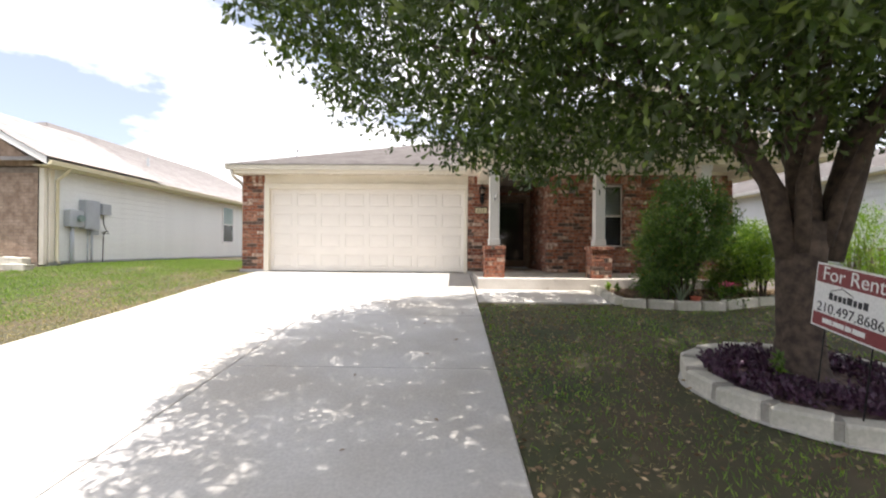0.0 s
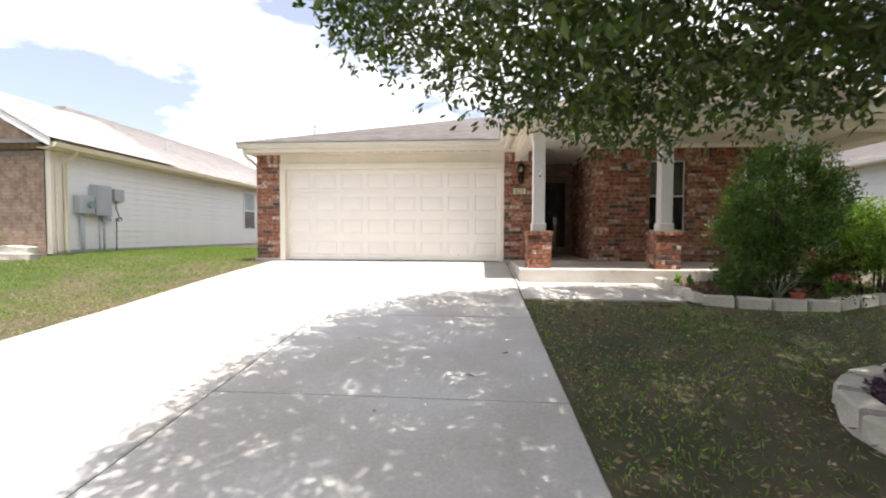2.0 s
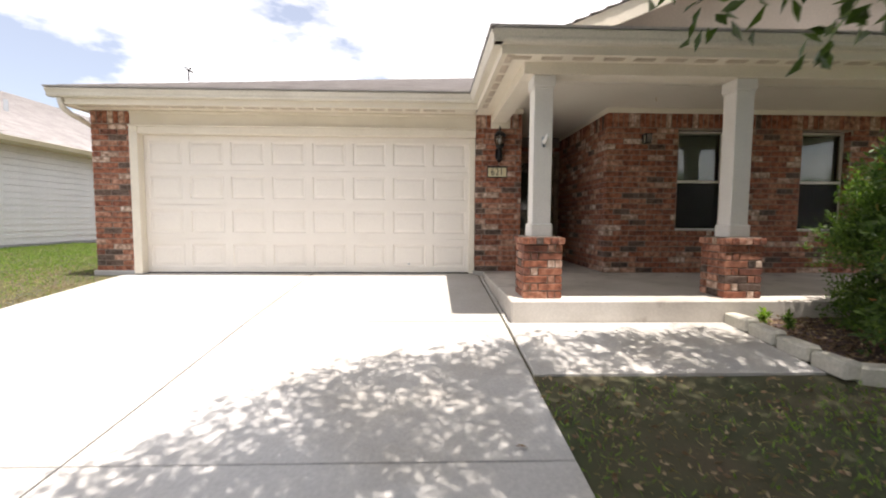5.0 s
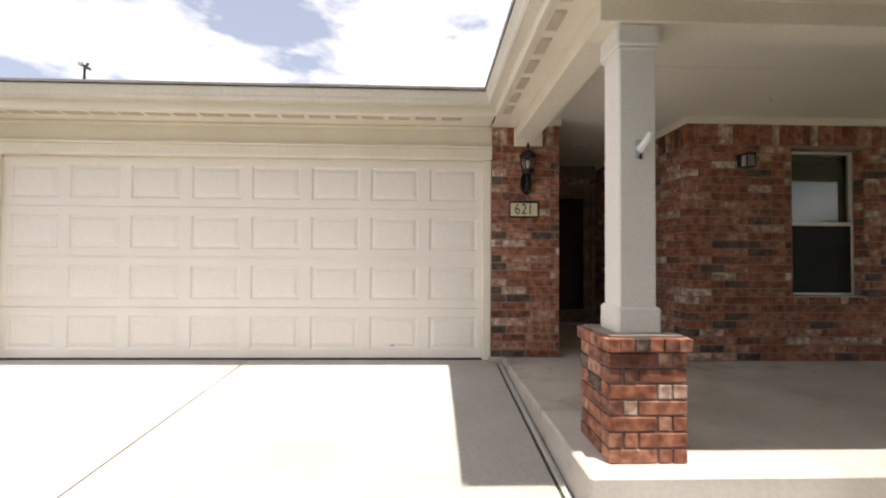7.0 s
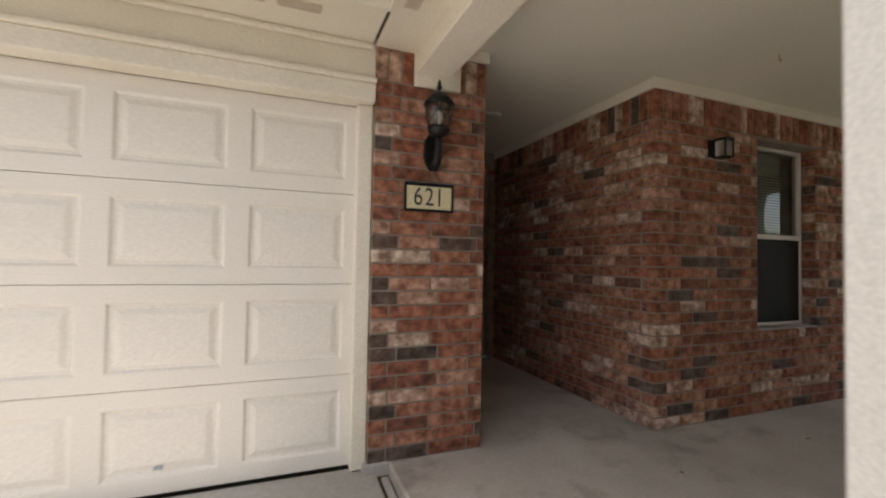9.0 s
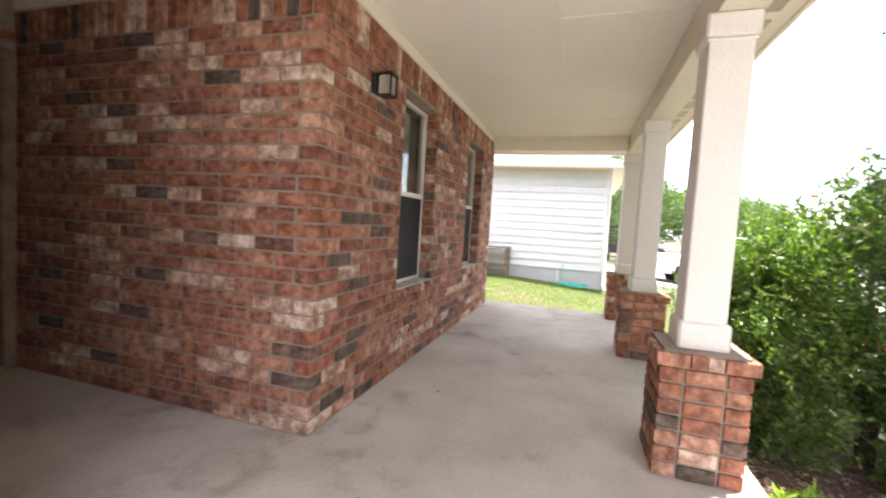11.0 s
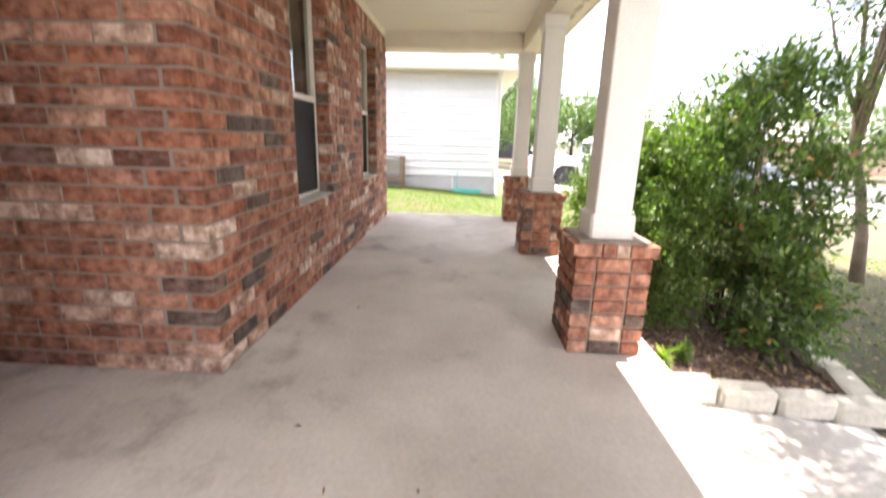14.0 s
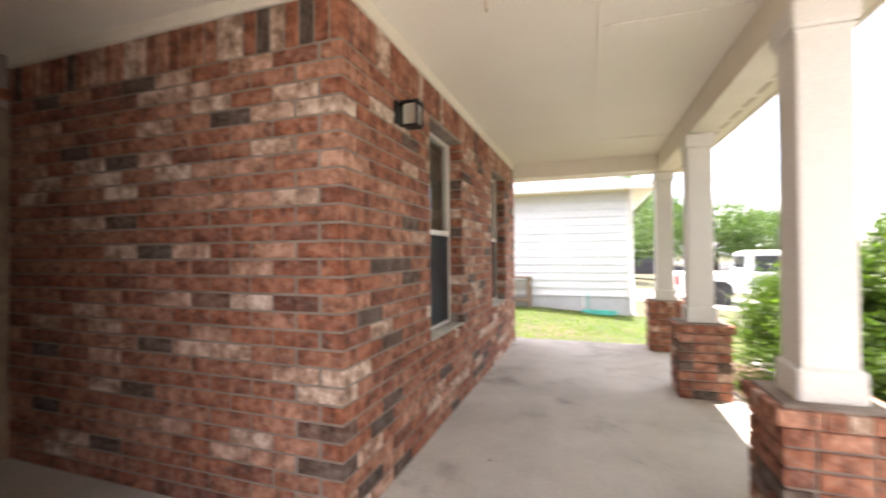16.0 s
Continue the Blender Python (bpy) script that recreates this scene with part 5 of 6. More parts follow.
# ---- lawn ----
def lawn():
    r = np.random.default_rng(2)
    fields = ((0.6, 8.5, 0.8, 8.30, 780, 0.42), (-9.2, -4.2, 4.0, 17.0, 2300, 0.10), (7.4, 11.6, 7.0, 15.0, 1500, 0.03))
    pts, dry = [], []
    for x0, x1, y0, y1, per, straw in fields:
        n = int((x1 - x0) * (y1 - y0) * per)
        x, y = r.uniform(x0, x1, n), r.uniform(y0, y1, n)
        patch = np.array([noise.noise((a * 0.9, b * 0.9, 2.0)) + 0.6 * noise.noise((a * 3.1, b * 3.1, 4.0)) for a, b in zip(x, y)])
        if x0 < -5:
            edge = np.array([a - drive_edge(b)[0] for a, b in zip(x, y)])
            s = straw + np.clip(0.95 * np.exp(edge / 1.7), 0, 0.85) - patch * 0.35
        else:
            s = straw - patch * 0.75
        ok = (r.random(n) < 0.93 + patch * 0.6) & ~((x > 3.05) & (x < 7.6) & (y > np.array([bed_front(a) for a in x]) - 0.07)) & (np.hypot(x - RING_X, y - RING_Y) > RING_R + 0.12)
        if 0 < x0 < 2:
            ok &= x > np.array([drive_edge(b)[1] + 0.01 for b in y]) + np.where(y > 8.42, 2.3, 0)
        if x0 < -5:
            ok &= (x < np.array([drive_edge(b)[0] for b in y]) + 0.0) | (y > 12.3)
            ok &= (x < -4.85) | (y < 11.8)
        pts.append(np.stack((x, y), axis=1)[ok])
        dry.append((r.random(n) < s)[ok])
    p, dry = np.concatenate(pts), np.concatenate(dry)
    n = len(p)
    z = np.array([ground_z(a, b) for a, b in p])
    base = np.stack((p[:, 0], p[:, 1], z - 0.004), axis=1)
    way = r.normal(size=(n, 3)) * np.array((0.55, 0.55, 0.1)) + np.array((0, 0, 0.75))
    way[dry] = way[dry] * np.array((1.6, 1.6, 0.35))
    me = leaf_mesh("grass", base, way, r.uniform(0.025, 0.065, n), r.uniform(0.005, 0.010, n), [M_BLADE, M_STRAW], 12, 0.1, dry.astype(np.int32))
    tagged(new("grass", me), "short green grass mixed with dry straw blades", "grass", kind="stuff")
    n = 9500
    x, y = r.uniform(0.85, 7.5, n), r.uniform(1.5, 8.4, n)
    keep = (np.hypot(x - RING_X, y - RING_Y) > RING_R + 0.12) & (x > np.array([drive_edge(b)[1] for b in y])) & (r.random(n) < 0.35 + 0.65 * np.exp(-(x - 0.7) / 0.7)) & ~((x > 3.05) & (y > 8.0))
    x, y = x[keep], y[keep]
    n = len(x)
    base = np.stack((x, y, [ground_z(a, b) + 0.015 for a, b in zip(x, y)]), axis=1)
    way = r.normal(size=(n, 3)) * np.array((1, 1, 0.2))
    me = leaf_mesh("fallen_leaves", base, way, r.uniform(0.03, 0.06, n), r.uniform(0.015, 0.03, n), M_LITTER, 13, 0.2)
    tagged(new("fallen_leaves", me), "dry brown oak leaves scattered over the lawn", "leaf litter", kind="stuff")
    # a few leaves and bits on the driveway and the porch
    spots = [(0.2, 5.8), (-0.4, 5.2), (0.5, 6.3), (0.35, 4.4), (-0.9, 6.6), (0.1, 7.0), (0.62, 7.6), (-0.2, 4.0), (0.3, 3.4)]
    for k, (x, y) in enumerate(spots):
        leaf_bit(x, y, drive_z(y) + 0.004, k, 0.75)
    for k, (x, y) in enumerate(((2.4, 11.25), (2.12, 10.75), (2.10, 11.05), (3.6, 11.3))):
        leaf_bit(x, y, SLAB_Z + 0.003, 20 + k, 0.35)


def leaf_bit(x, y, z, seed, size=1.0):
    rnd = random.Random(seed)
    L, W = size * rnd.uniform(0.022, 0.045), size * rnd.uniform(0.009, 0.016)
    bm = bmesh.new()
    pts = [(-L, 0, 0), (-L * 0.3, W, 0.006), (L * 0.5, W * 0.8, 0.008), (L, 0, 0.002), (L * 0.4, -W, 0.006), (-L * 0.3, -W * 0.9, 0.004)]
    top = [bm.verts.new(p) for p in pts]
    low = [bm.verts.new((a, b, c - 0.002)) for a, b, c in pts]
    bm.faces.new(top), bm.faces.new(low[::-1])
    for i in range(6):
        bm.faces.new((top[i], low[i], low[(i + 1) % 6], top[(i + 1) % 6]))
    ob = part("fallen_leaf", bm, M_LITTER)
    ob.matrix_basis = pose(x, y, z, 0, 0, rnd.uniform(0, 360))
    tagged(ob, "single dry brown leaf lying on the concrete", "leaf", "dry leaves on the concrete")


# ---- fittings on the house ----
def letters(text, size, mat, parent, at, turn, name="lettering", depth=0.001):
    c = bpy.data.curves.new(name, "FONT")
    c.body, c.size, c.extrude = text, size, depth
    c.align_x, c.align_y = "CENTER", "CENTER"
    tmp = bpy.data.objects.new("tmp", c)
    me = bpy.data.meshes.new_from_object(tmp)
    bpy.data.objects.remove(tmp)
    me.materials.append(mat)
    ob = new(name, me)
    ob.parent = parent
    ob.matrix_basis = at @ turn
    return ob


def coach_lantern(x, y, z):
    """z: foot of the back plate. The lamp stands out to -y."""
    l = thing("wall_lantern", "black coach lantern with ribbed glass on the brick wall", "lantern", at=(x, y, z))
    bm = bmesh.new()
    out = [(-0.045, 0.06), (-0.055, 0.10), (-0.05, 0.19), (-0.03, 0.225), (0.03, 0.225), (0.05, 0.19), (0.055, 0.10), (0.045, 0.06), (0.015, 0.02), (-0.015, 0.02)]
    add_prism(bm, out, 1, 0.0, -0.022)
    part("back_plate", bm, M_BLACK, l)
    part("bracket", tube([(0, -0.015, 0.05), (0.0, -0.05, 0.03), (0, -0.085, 0.07), (0, -0.10, 0.14), (0, -0.105, 0.20)], [0.022, 0.026, 0.024, 0.020, 0.018], 12), M_BLACK, l, smooth=True)
    c = (0, -0.105, 0)
    part("cup", add_lathe(bmesh.new(), [(0.02, 0.19), (0.05, 0.205), (0.062, 0.23), (0.066, 0.245), (0.02, 0.246)], 18, c), M_BLACK, l, smooth=True)
    part("glass", add_lathe(bmesh.new(), [(0.058, 0.246), (0.070, 0.29), (0.074, 0.34), (0.068, 0.375), (0.064, 0.375), (0.069, 0.34), (0.065, 0.29), (0.053, 0.248)], 18, c), M_CLEAR, l, "smoky ribbed glass", smooth=True)
    part("bulb", add_lathe(bmesh.new(), [(0.008, 0.246), (0.012, 0.27), (0.022, 0.30), (0.018, 0.33), (0.004, 0.34)], 12, c), M_WHITE, l, smooth=True)
    for k in range(6):
        a = math.tau * k / 6
        p = [Vector(c) + Vector((math.cos(a) * r, math.sin(a) * r, h)) for r, h in ((0.061, 0.245), (0.073, 0.29), (0.077, 0.34), (0.070, 0.378))]
        part("rib", tube(p, 0.004, 6), M_BLACK, l)
    part("hood", add_lathe(bmesh.new(), [(0.088, 0.372), (0.086, 0.385), (0.070, 0.405), (0.050, 0.43), (0.028, 0.445), (0.010, 0.45)], 20, c), M_BLACK, l, smooth=True)
    part("finial", add_lathe(bmesh.new(), [(0.008, 0.445), (0.010, 0.46), (0.018, 0.475), (0.010, 0.49), (0.012, 0.50), (0.003, 0.52)], 12, c), M_BLACK, l, smooth=True)


def porch_sconce(x, y, z):
    s = thing("wall_sconce", "small black box sconce with frosted panes on the brick", "wall lamp", at=Matrix.Translation((x, y, z)) @ Matrix.Scale(0.84, 4))
    part("back_plate", box((-0.055, -0.018, -0.02), (0.055, 0.0, 0.13), 0.006), M_BLACK, s)
    part("arm", box((-0.018, -0.06, 0.10), (0.018, -0.018, 0.125), 0.004), M_BLACK, s)
    part("top_cap", prism([(-0.062, 0.105), (0.062, 0.105), (0.045, 0.125), (-0.045, 0.125)], 1, -0.165, -0.045), M_BLACK, s)
    part("frosted_glass", box((-0.047, -0.152, -0.03), (0.047, -0.058, 0.104), 0.01), M_FROST, s, "frosted white glass")
    for a in (-0.05, 0.05):
        for b in (-0.155, -0.055):
            part("post", box((a - 0.005, b - 0.005, -0.034), (a + 0.005, b + 0.005, 0.105)), M_BLACK, s)
    part("bottom_rim", box((-0.056, -0.161, -0.042), (0.056, -0.049, -0.032), 0.003), M_BLACK, s)


def house_number(x, y, z):
    n = thing("house_number_sign", "cream number plate in a black frame reading 621", "sign", at=(x, y, z))
    w, h = 0.150, 0.083
    part("frame_back", box((-w, -0.012, -h), (w, 0.0, h), 0.003), M_BLACK, n)
    for lo, hi in (((-w, -0.024, h - 0.018), (w, -0.013, h)), ((-w, -0.024, -h), (w, -0.013, -h + 0.014)), ((-w, -0.024, -h + 0.014), (-w + 0.012, -0.013, h - 0.018)), ((w - 0.012, -0.024, -h + 0.014), (w, -0.013, h - 0.018))):
        part("frame_bar", box(lo, hi, 0.002), M_BLACK, n)
    part("plate", box((-w + 0.013, -0.017, -h + 0.015), (w - 0.013, -0.0125, h - 0.019)), M_PLATE, n, "cream translucent plate")
    for c, x in (("6", -0.068), ("2", 0.0), ("1", 0.062)):
        letters(c, 0.150, M_INK, n, pose(x, -0.019, -0.002), pose(0, 0, 0, 90, 0, 0) @ Matrix.Diagonal((0.78, 1, 1, 1)), "digit")


def flag_bracket():
    x, y = PIERS[0][0] + 0.255, PIERS[0][1] + 0.098
    b = thing("flag_bracket", "small pale metal flag bracket screwed to the column", "bracket", at=(x - 0.055, y, 2.38))
    part("plate", box((-0.022, -0.006, -0.05), (0.022, 0.0, 0.05), 0.003), M_GREYBOX, b)
    part("socket", tube([(0, -0.006, -0.01), (0.012, -0.05, 0.03), (0.02, -0.08, 0.06)], 0.016, 10), M_WHITE, b, smooth=True)
    part("strap", tube([(-0.02, -0.012, 0.0), (0.02, -0.03, 0.05)], 0.006, 6), M_WHITE, b)
    part("hook", tube([(0, -0.004, -0.04), (-0.006, -0.03, -0.055), (-0.01, -0.035, -0.03)], 0.006, 6), M_BLACK, b)


def ceiling_fittings():
    l = thing("ceiling_light", "small round white light set in the porch ceiling", "ceiling light", at=(2.07, 12.88, CEIL_Z))
    part("base_ring", add_lathe(bmesh.new(), [(0.085, 0.0), (0.088, -0.010), (0.078, -0.016), (0.062, -0.012)], 22), M_WHITE, l, smooth=True)
    part("lens", add_lathe(bmesh.new(), [(0.062, -0.011), (0.05, -0.016), (0.02, -0.018), (0.005, -0.018)], 22), M_BLIND, l, smooth=True)
    h = thing("ceiling_hook", "small brass hook screwed into the porch ceiling", "hook", at=(3.15, 11.2, CEIL_Z))
    part("hook_wire", tube([(0, 0, 0), (0, 0, -0.03), (0.012, 0, -0.045), (0.02, 0, -0.03)], 0.003, 6), M_BRASS, h)


# ---- rent sign ----
def rent_sign():
    a, b = Vector((3.10, 4.63, 0)), Vector((3.055, 4.02, 0))
    turn = math.degrees(math.atan2(b.y - a.y, b.x - a.x))
    z = 1.02
    s = thing("rent_sign", "maroon and white for-rent sign on a thin steel stake", "sign", at=Matrix.Translation((*(a + b).xy / 2, z)) @ pose(0, 0, 0, 0, 0, turn) @ pose(0, 0, 0, 0, 8.0, 0))
    w, h = 0.305, 0.23
    part("panel", box((-w, -0.004, -h), (w, 0.004, h)), M_SIGNWHITE, s)
    part("top_band", box((-w + 0.012, -0.006, h - 0.135), (w - 0.012, -0.0045, h - 0.012)), M_MAROON, s, "maroon band")
    part("bottom_band", box((-w + 0.012, -0.006, -h + 0.012), (w - 0.012, -0.0045, -h + 0.105)), M_MAROON, s, "maroon band")
    flat = pose(0, 0, 0, 90, 0, 0)
    letters("For Rent", 0.135, M_SIGNWHITE, s, pose(0.0, -0.0075, h - 0.072), flat, "heading")
    letters("210.497.8686", 0.098, M_INK, s, pose(0.0, -0.006, -h + 0.148), flat, "phone_number")
    x = -0.17
    for k, wd in enumerate((0.042, 0.036, 0.038, 0.034, 0.05, 0.036, 0.038, 0.044)):
        part("wordmark_bar", box((x, -0.0062, -0.012), (x + wd - 0.010, -0.0045, 0.036 if k in (0, 4, 7) else 0.028)), M_INK, s)
        x += wd
    x = -0.20
    for wd in (0.09, 0.10, 0.06, 0.10):
        part("address_bar", box((x, -0.0078, -h + 0.042), (x + wd - 0.008, -0.0062, -h + 0.076)), M_SIGNWHITE, s)
        x += wd
    bm = tube([(-0.16, -0.0055, 0.045), (-0.07, -0.0055, 0.083), (0.02, -0.0055, 0.05)], 0.003, 5)
    part("roof_mark", bm, M_INK, s)
    for x in (-0.19, 0.19):
        part("stake", tube([(x, 0.008, h - 0.02), (x, 0.009, -h), (x * 1.02, 0.012, -0.92)], 0.005, 7), M_BLACK, s)
    part("crossbar", tube([(-0.19, 0.009, -h - 0.12), (0.19, 0.009, -h - 0.12)], 0.004, 6), M_BLACK, s)


# ---- houses next door ----
def lap_board(length, height, mat):
    """A siding board along y, face to +x, thicker at its foot."""
    return as_mesh("lap_board", prism([(0.0, 0.0), (0.022, 0.0), (0.004, height + 0.012), (0.0, height + 0.012)], 1, 0.0, length), mat)


def neighbour_left():
    h = thing("neighbour_house", "single-storey house with pale lap siding, brick front and grey roof", "house", at=(0, 0, 0))
    z0, z1 = 0.62, 3.22
    part("foundation", box((-19.0, NB_Y0 + 0.02, 0.4), (NB_X - 0.01, NB_Y1, 0.98)), M_FOUND, h)
    wall = part("wall", box((-19.0, NB_Y0 + 0.05, 0.98), (NB_X - 0.02, NB_Y1, z1)), M_SIDING, h, "pale grey-green lap siding")
    rows = 15
    e = (z1 - 0.98) / rows
    mesh = lap_board(NB_Y1 - NB_Y0 - 0.16, e, M_SIDING)
    for k in range(rows):
        b = new("lap_board", mesh)
        b.parent = wall
        b.location = (NB_X - 0.02, NB_Y0 + 0.14, 0.98 + k * e)
    part("corner_board", box((NB_X - 0.03, NB_Y0 + 0.0, 0.95), (NB_X + 0.012, NB_Y0 + 0.13, z1), 0.004), M_CREAM, h)
    part("brick_front", box((-19.0, NB_Y0 - 0.12, 0.5), (NB_X - 0.16, NB_Y0 + 0.04, 3.25)), M_MORTAR, h, "tan and brown brick front")
    brick = []
    for a, b, z in run(-12.2, NB_X - 0.16, 0.95, 27, (BRICK_L, BRICK_L / 2)):
        brick.append(((a, NB_Y0 - 0.127, z + JOINT), (b, NB_Y0 - 0.06, z + COURSE)))
    verts, faces = [], []
    for lo, hi in brick:
        k = len(verts)
        verts += [(x, y, z) for z in (lo[2], hi[2]) for y in (lo[1], hi[1]) for x in (lo[0], hi[0])]
        faces += [tuple(k + i for i in f) for f in ((0, 2, 3, 1), (4, 5, 7, 6), (0, 1, 5, 4), (2, 6, 7, 3), (0, 4, 6, 2), (1, 3, 7, 5))]
    me = bpy.data.meshes.new("brickwork")
    me.from_pydata(verts, [], faces)
    me.materials.append(M_TANBRICK)
    ob = new("brickwork", me)
    ob.parent = h
    ob["kind"] = "stuff"
    part("corner_trim", box((NB_X - 0.16, NB_Y0 - 0.10, 0.9), (NB_X - 0.03, NB_Y0 - 0.002, z1), 0.006), M_CREAM, h)
    # roof: a hip with a small front gable
    roof = part("roof", box((-18.6, NB_Y0 + 0.3, z1), (NB_X - 0.3, NB_Y1 - 0.3, z1 + 0.05)), M_CREAM, h, "grey shingle roof")
    ex, ey, ez = NB_X + 0.42, NB_Y0 - 0.45, z1 + 0.10
    rx, rz, ry = -14.1, 5.78, 16.4
    for k, q in enumerate((((ex, ey, ez), (ex, NB_Y1 + 0.4, ez), (rx, NB_Y1 + 0.4, rz), (rx, ry, rz)), ((-19.0, ey, ez), (ex, ey, ez), (rx, ry, rz), (rx, ry, rz)), ((-19.0, NB_Y1 + 0.4, ez), (-19.0, ey, ez), (rx, ry, rz), (rx, NB_Y1 + 0.4, rz)))):
        bm = bmesh.new()
        shingle_plane(bm, *q, course=0.18)
        part("roof_slope", bm, M_SHINGLE, roof)
    part("gable_wall", prism([(-13.6, z1), (NB_X + 0.0, z1), (-11.4, 4.55)], 1, NB_Y0 - 0.12, NB_Y0 + 1.4), M_TANBRICK, h, "brick gable front")
    for sx, foot in ((1, NB_X + 0.42), (-1, -14.0)):
        a, b = Vector((foot, NB_Y0 - 0.5, z1 + 0.06)), Vector((-11.4, NB_Y0 - 0.5, 4.68))
        bm = bmesh.new()
        v = [bm.verts.new((p.x, y, p.z + dz)) for y in (NB_Y0 - 0.53, NB_Y0 - 0.50) for p, dz in ((a, -0.05), (b, -0.05), (b, 0.12), (a, 0.12))]
        for f in ((0, 1, 2, 3), (7, 6, 5, 4), (0, 4, 5, 1), (1, 5, 6, 2), (2, 6, 7, 3), (3, 7, 4, 0)):
            bm.faces.new([v[i] for i in f])
        part("rake_board", bm, M_WHITE, roof, "white rake board")
        bm = bmesh.new()
        c, d = a + Vector((0, -0.05, 0.13)), b + Vector((0, -0.05, 0.13))
        shingle_plane(bm, c, c + Vector((0, 4.0, 0)), d + Vector((0, 4.0, 0)), d, course=0.18)
        part("roof_slope", bm, M_SHINGLE, roof)
        bm = bmesh.new()
        c, d = a + Vector((0, 0, -0.04)), b + Vector((0, 0, -0.04))
        bm.faces.new([bm.verts.new(p) for p in (c, d, d + Vector((0, 0.4, 0)), c + Vector((0, 0.4, 0)))])
        part("rake_soffit", bm, M_WHITE, roof)
    part("soffit", box((NB_X - 0.02, NB_Y0 - 0.40, z1), (NB_X + 0.40, NB_Y1 + 0.3, z1 + 0.02)), M_CREAMY, roof)
    part("gutter", prism([(NB_X + 0.40 + 0.0, z1 + 0.0), (NB_X + 0.48, z1 + 0.01), (NB_X + 0.51, z1 + 0.11), (NB_X + 0.40, z1 + 0.11)], 1, NB_Y0 - 0.45, NB_Y1 + 0.3), M_CREAMY, roof, "cream gutter")
    part("downspout", tube([(NB_X + 0.42, NB_Y0 + 0.12, z1 + 0.02), (NB_X + 0.28, NB_Y0 + 0.14, z1 - 0.12), (NB_X + 0.06, NB_Y0 + 0.16, z1 - 0.26), (NB_X + 0.05, NB_Y0 + 0.16, 1.0), (NB_X + 0.12, NB_Y0 + 0.16, 0.93)], 0.035, 8), M_CREAMY, h, smooth=True)
    part("downspout", tube([(NB_X + 0.05, 22.0, z1), (NB_X + 0.05, 22.0, 0.95)], 0.035, 8), M_CREAMY, h, smooth=True)
    for x, y, z in ((-11.2, 17.5, 4.62), (-11.6, 14.6, 4.70)):
        part("roof_vent", tube([(x, y, z - 0.25), (x, y, z + 0.12)], 0.05, 8), M_GREYBOX, roof)
    # window
    y0, y1, w0, w1 = 19.3, 20.05, 1.60, 3.04
    w = part("window", box((NB_X - 0.01, y0 - 0.07, w0 - 0.07), (NB_X + 0.018, y1 + 0.07, w1 + 0.07)), M_WHITE, h, "white-framed window")
    part("pane", box((NB_X + 0.012, y0, w0), (NB_X + 0.022, y1, (w0 + w1) / 2 - 0.02)), M_AUTO, w)
    part("pane", box((NB_X + 0.012, y0, (w0 + w1) / 2 + 0.02), (NB_X + 0.022, y1, w1)), M_GREENGLASS, w)
    # brick-front window, seen at its edge
    w = part("window", box((-11.6, NB_Y0 - 0.135, 1.5), (-10.55, NB_Y0 - 0.12, 3.0)), M_WHITE, h, "white-framed window")
    part("pane", box((-11.5, NB_Y0 - 0.142, 1.6), (-10.65, NB_Y0 - 0.134, 2.9)), M_AUTO, w)
    stones = thing("stone_border", "low rubble border of pale stones round a planting bed", "edging", at=(0, 0, 0))
    rnd = random.Random(5)
    meshes = [block_mesh("stone_block", 0.42, 0.28, 0.17, M_STONE, 80 + k, 0.03) for k in range(3)]
    for k in range(8):
        b = new("stone_block", meshes[k % 3])
        b.parent = stones
        x, y = -9.2 - k * 0.44, 10.75 + 0.08 * math.sin(k)
        b.matrix_basis = pose(x, y, ground_z(x, y) - 0.04, 0, 0, rnd.uniform(-12, 12))
        c = new("stone_block", meshes[(k + 1) % 3])
        c.parent = stones
        c.matrix_basis = pose(x - 0.2, y + 0.12, ground_z(x, y) + 0.11, 0, 0, rnd.uniform(-12, 12))
    shrub("small_shrub", "small light green shrub behind the stone border", -10.6, 11.05, (0.35, 0.25, 0.22), 1.35, M_LIME, 77, 120, 18)


def meter_boxes():
    m = thing("meter_boxes", "grey electric meter cabinets with conduits on the siding", "electric meter", at=(NB_X, 12.5, 0))
    part("main_cabinet", box((0.01, -0.20, 1.80), (0.20, 0.26, 2.56), 0.012), M_GREYBOX, m)
    part("cabinet_door", box((0.201, -0.17, 1.86), (0.21, 0.23, 2.52), 0.004), M_GREYBOX, m)
    part("meter_cabinet", box((0.01, -0.62, 1.84), (0.19, -0.22, 2.27), 0.012), M_GREYBOX, m)
    part("meter_glass", tube([(0.19, -0.36, 2.06), (0.27, -0.36, 2.06)], 0.085, 16), M_GREENGLASS, m, "round glass meter dome", smooth=False)
    part("phone_box", box((0.01, 0.42, 2.22), (0.13, 0.72, 2.52), 0.01), M_GREYBOX, m)
    part("cable_box", box((0.01, 0.10, 1.66), (0.10, 0.34, 1.78), 0.008), M_GREYBOX, m)
    for y, z, r in ((-0.46, 1.86, 0.045), (0.0, 1.82, 0.018), (0.13, 1.82, 0.026)):
        part("conduit", tube([(0.08, y, z), (0.08, y, 0.70)], r, 10), M_GREYBOX, m, smooth=True)
    part("cable", tube([(0.07, 0.52, 2.22), (0.08, 0.50, 2.0), (0.12, 0.56, 1.78), (0.07, 0.52, 1.70), (0.07, 0.50, 0.75)], 0.012, 7), M_BLACK, m, smooth=True)
    part("coil", tube([(0.09, 0.46, 1.74), (0.12, 0.62, 1.78), (0.12, 0.62, 1.70), (0.09, 0.46, 1.70)], 0.012, 7), M_BLACK, m, smooth=True)


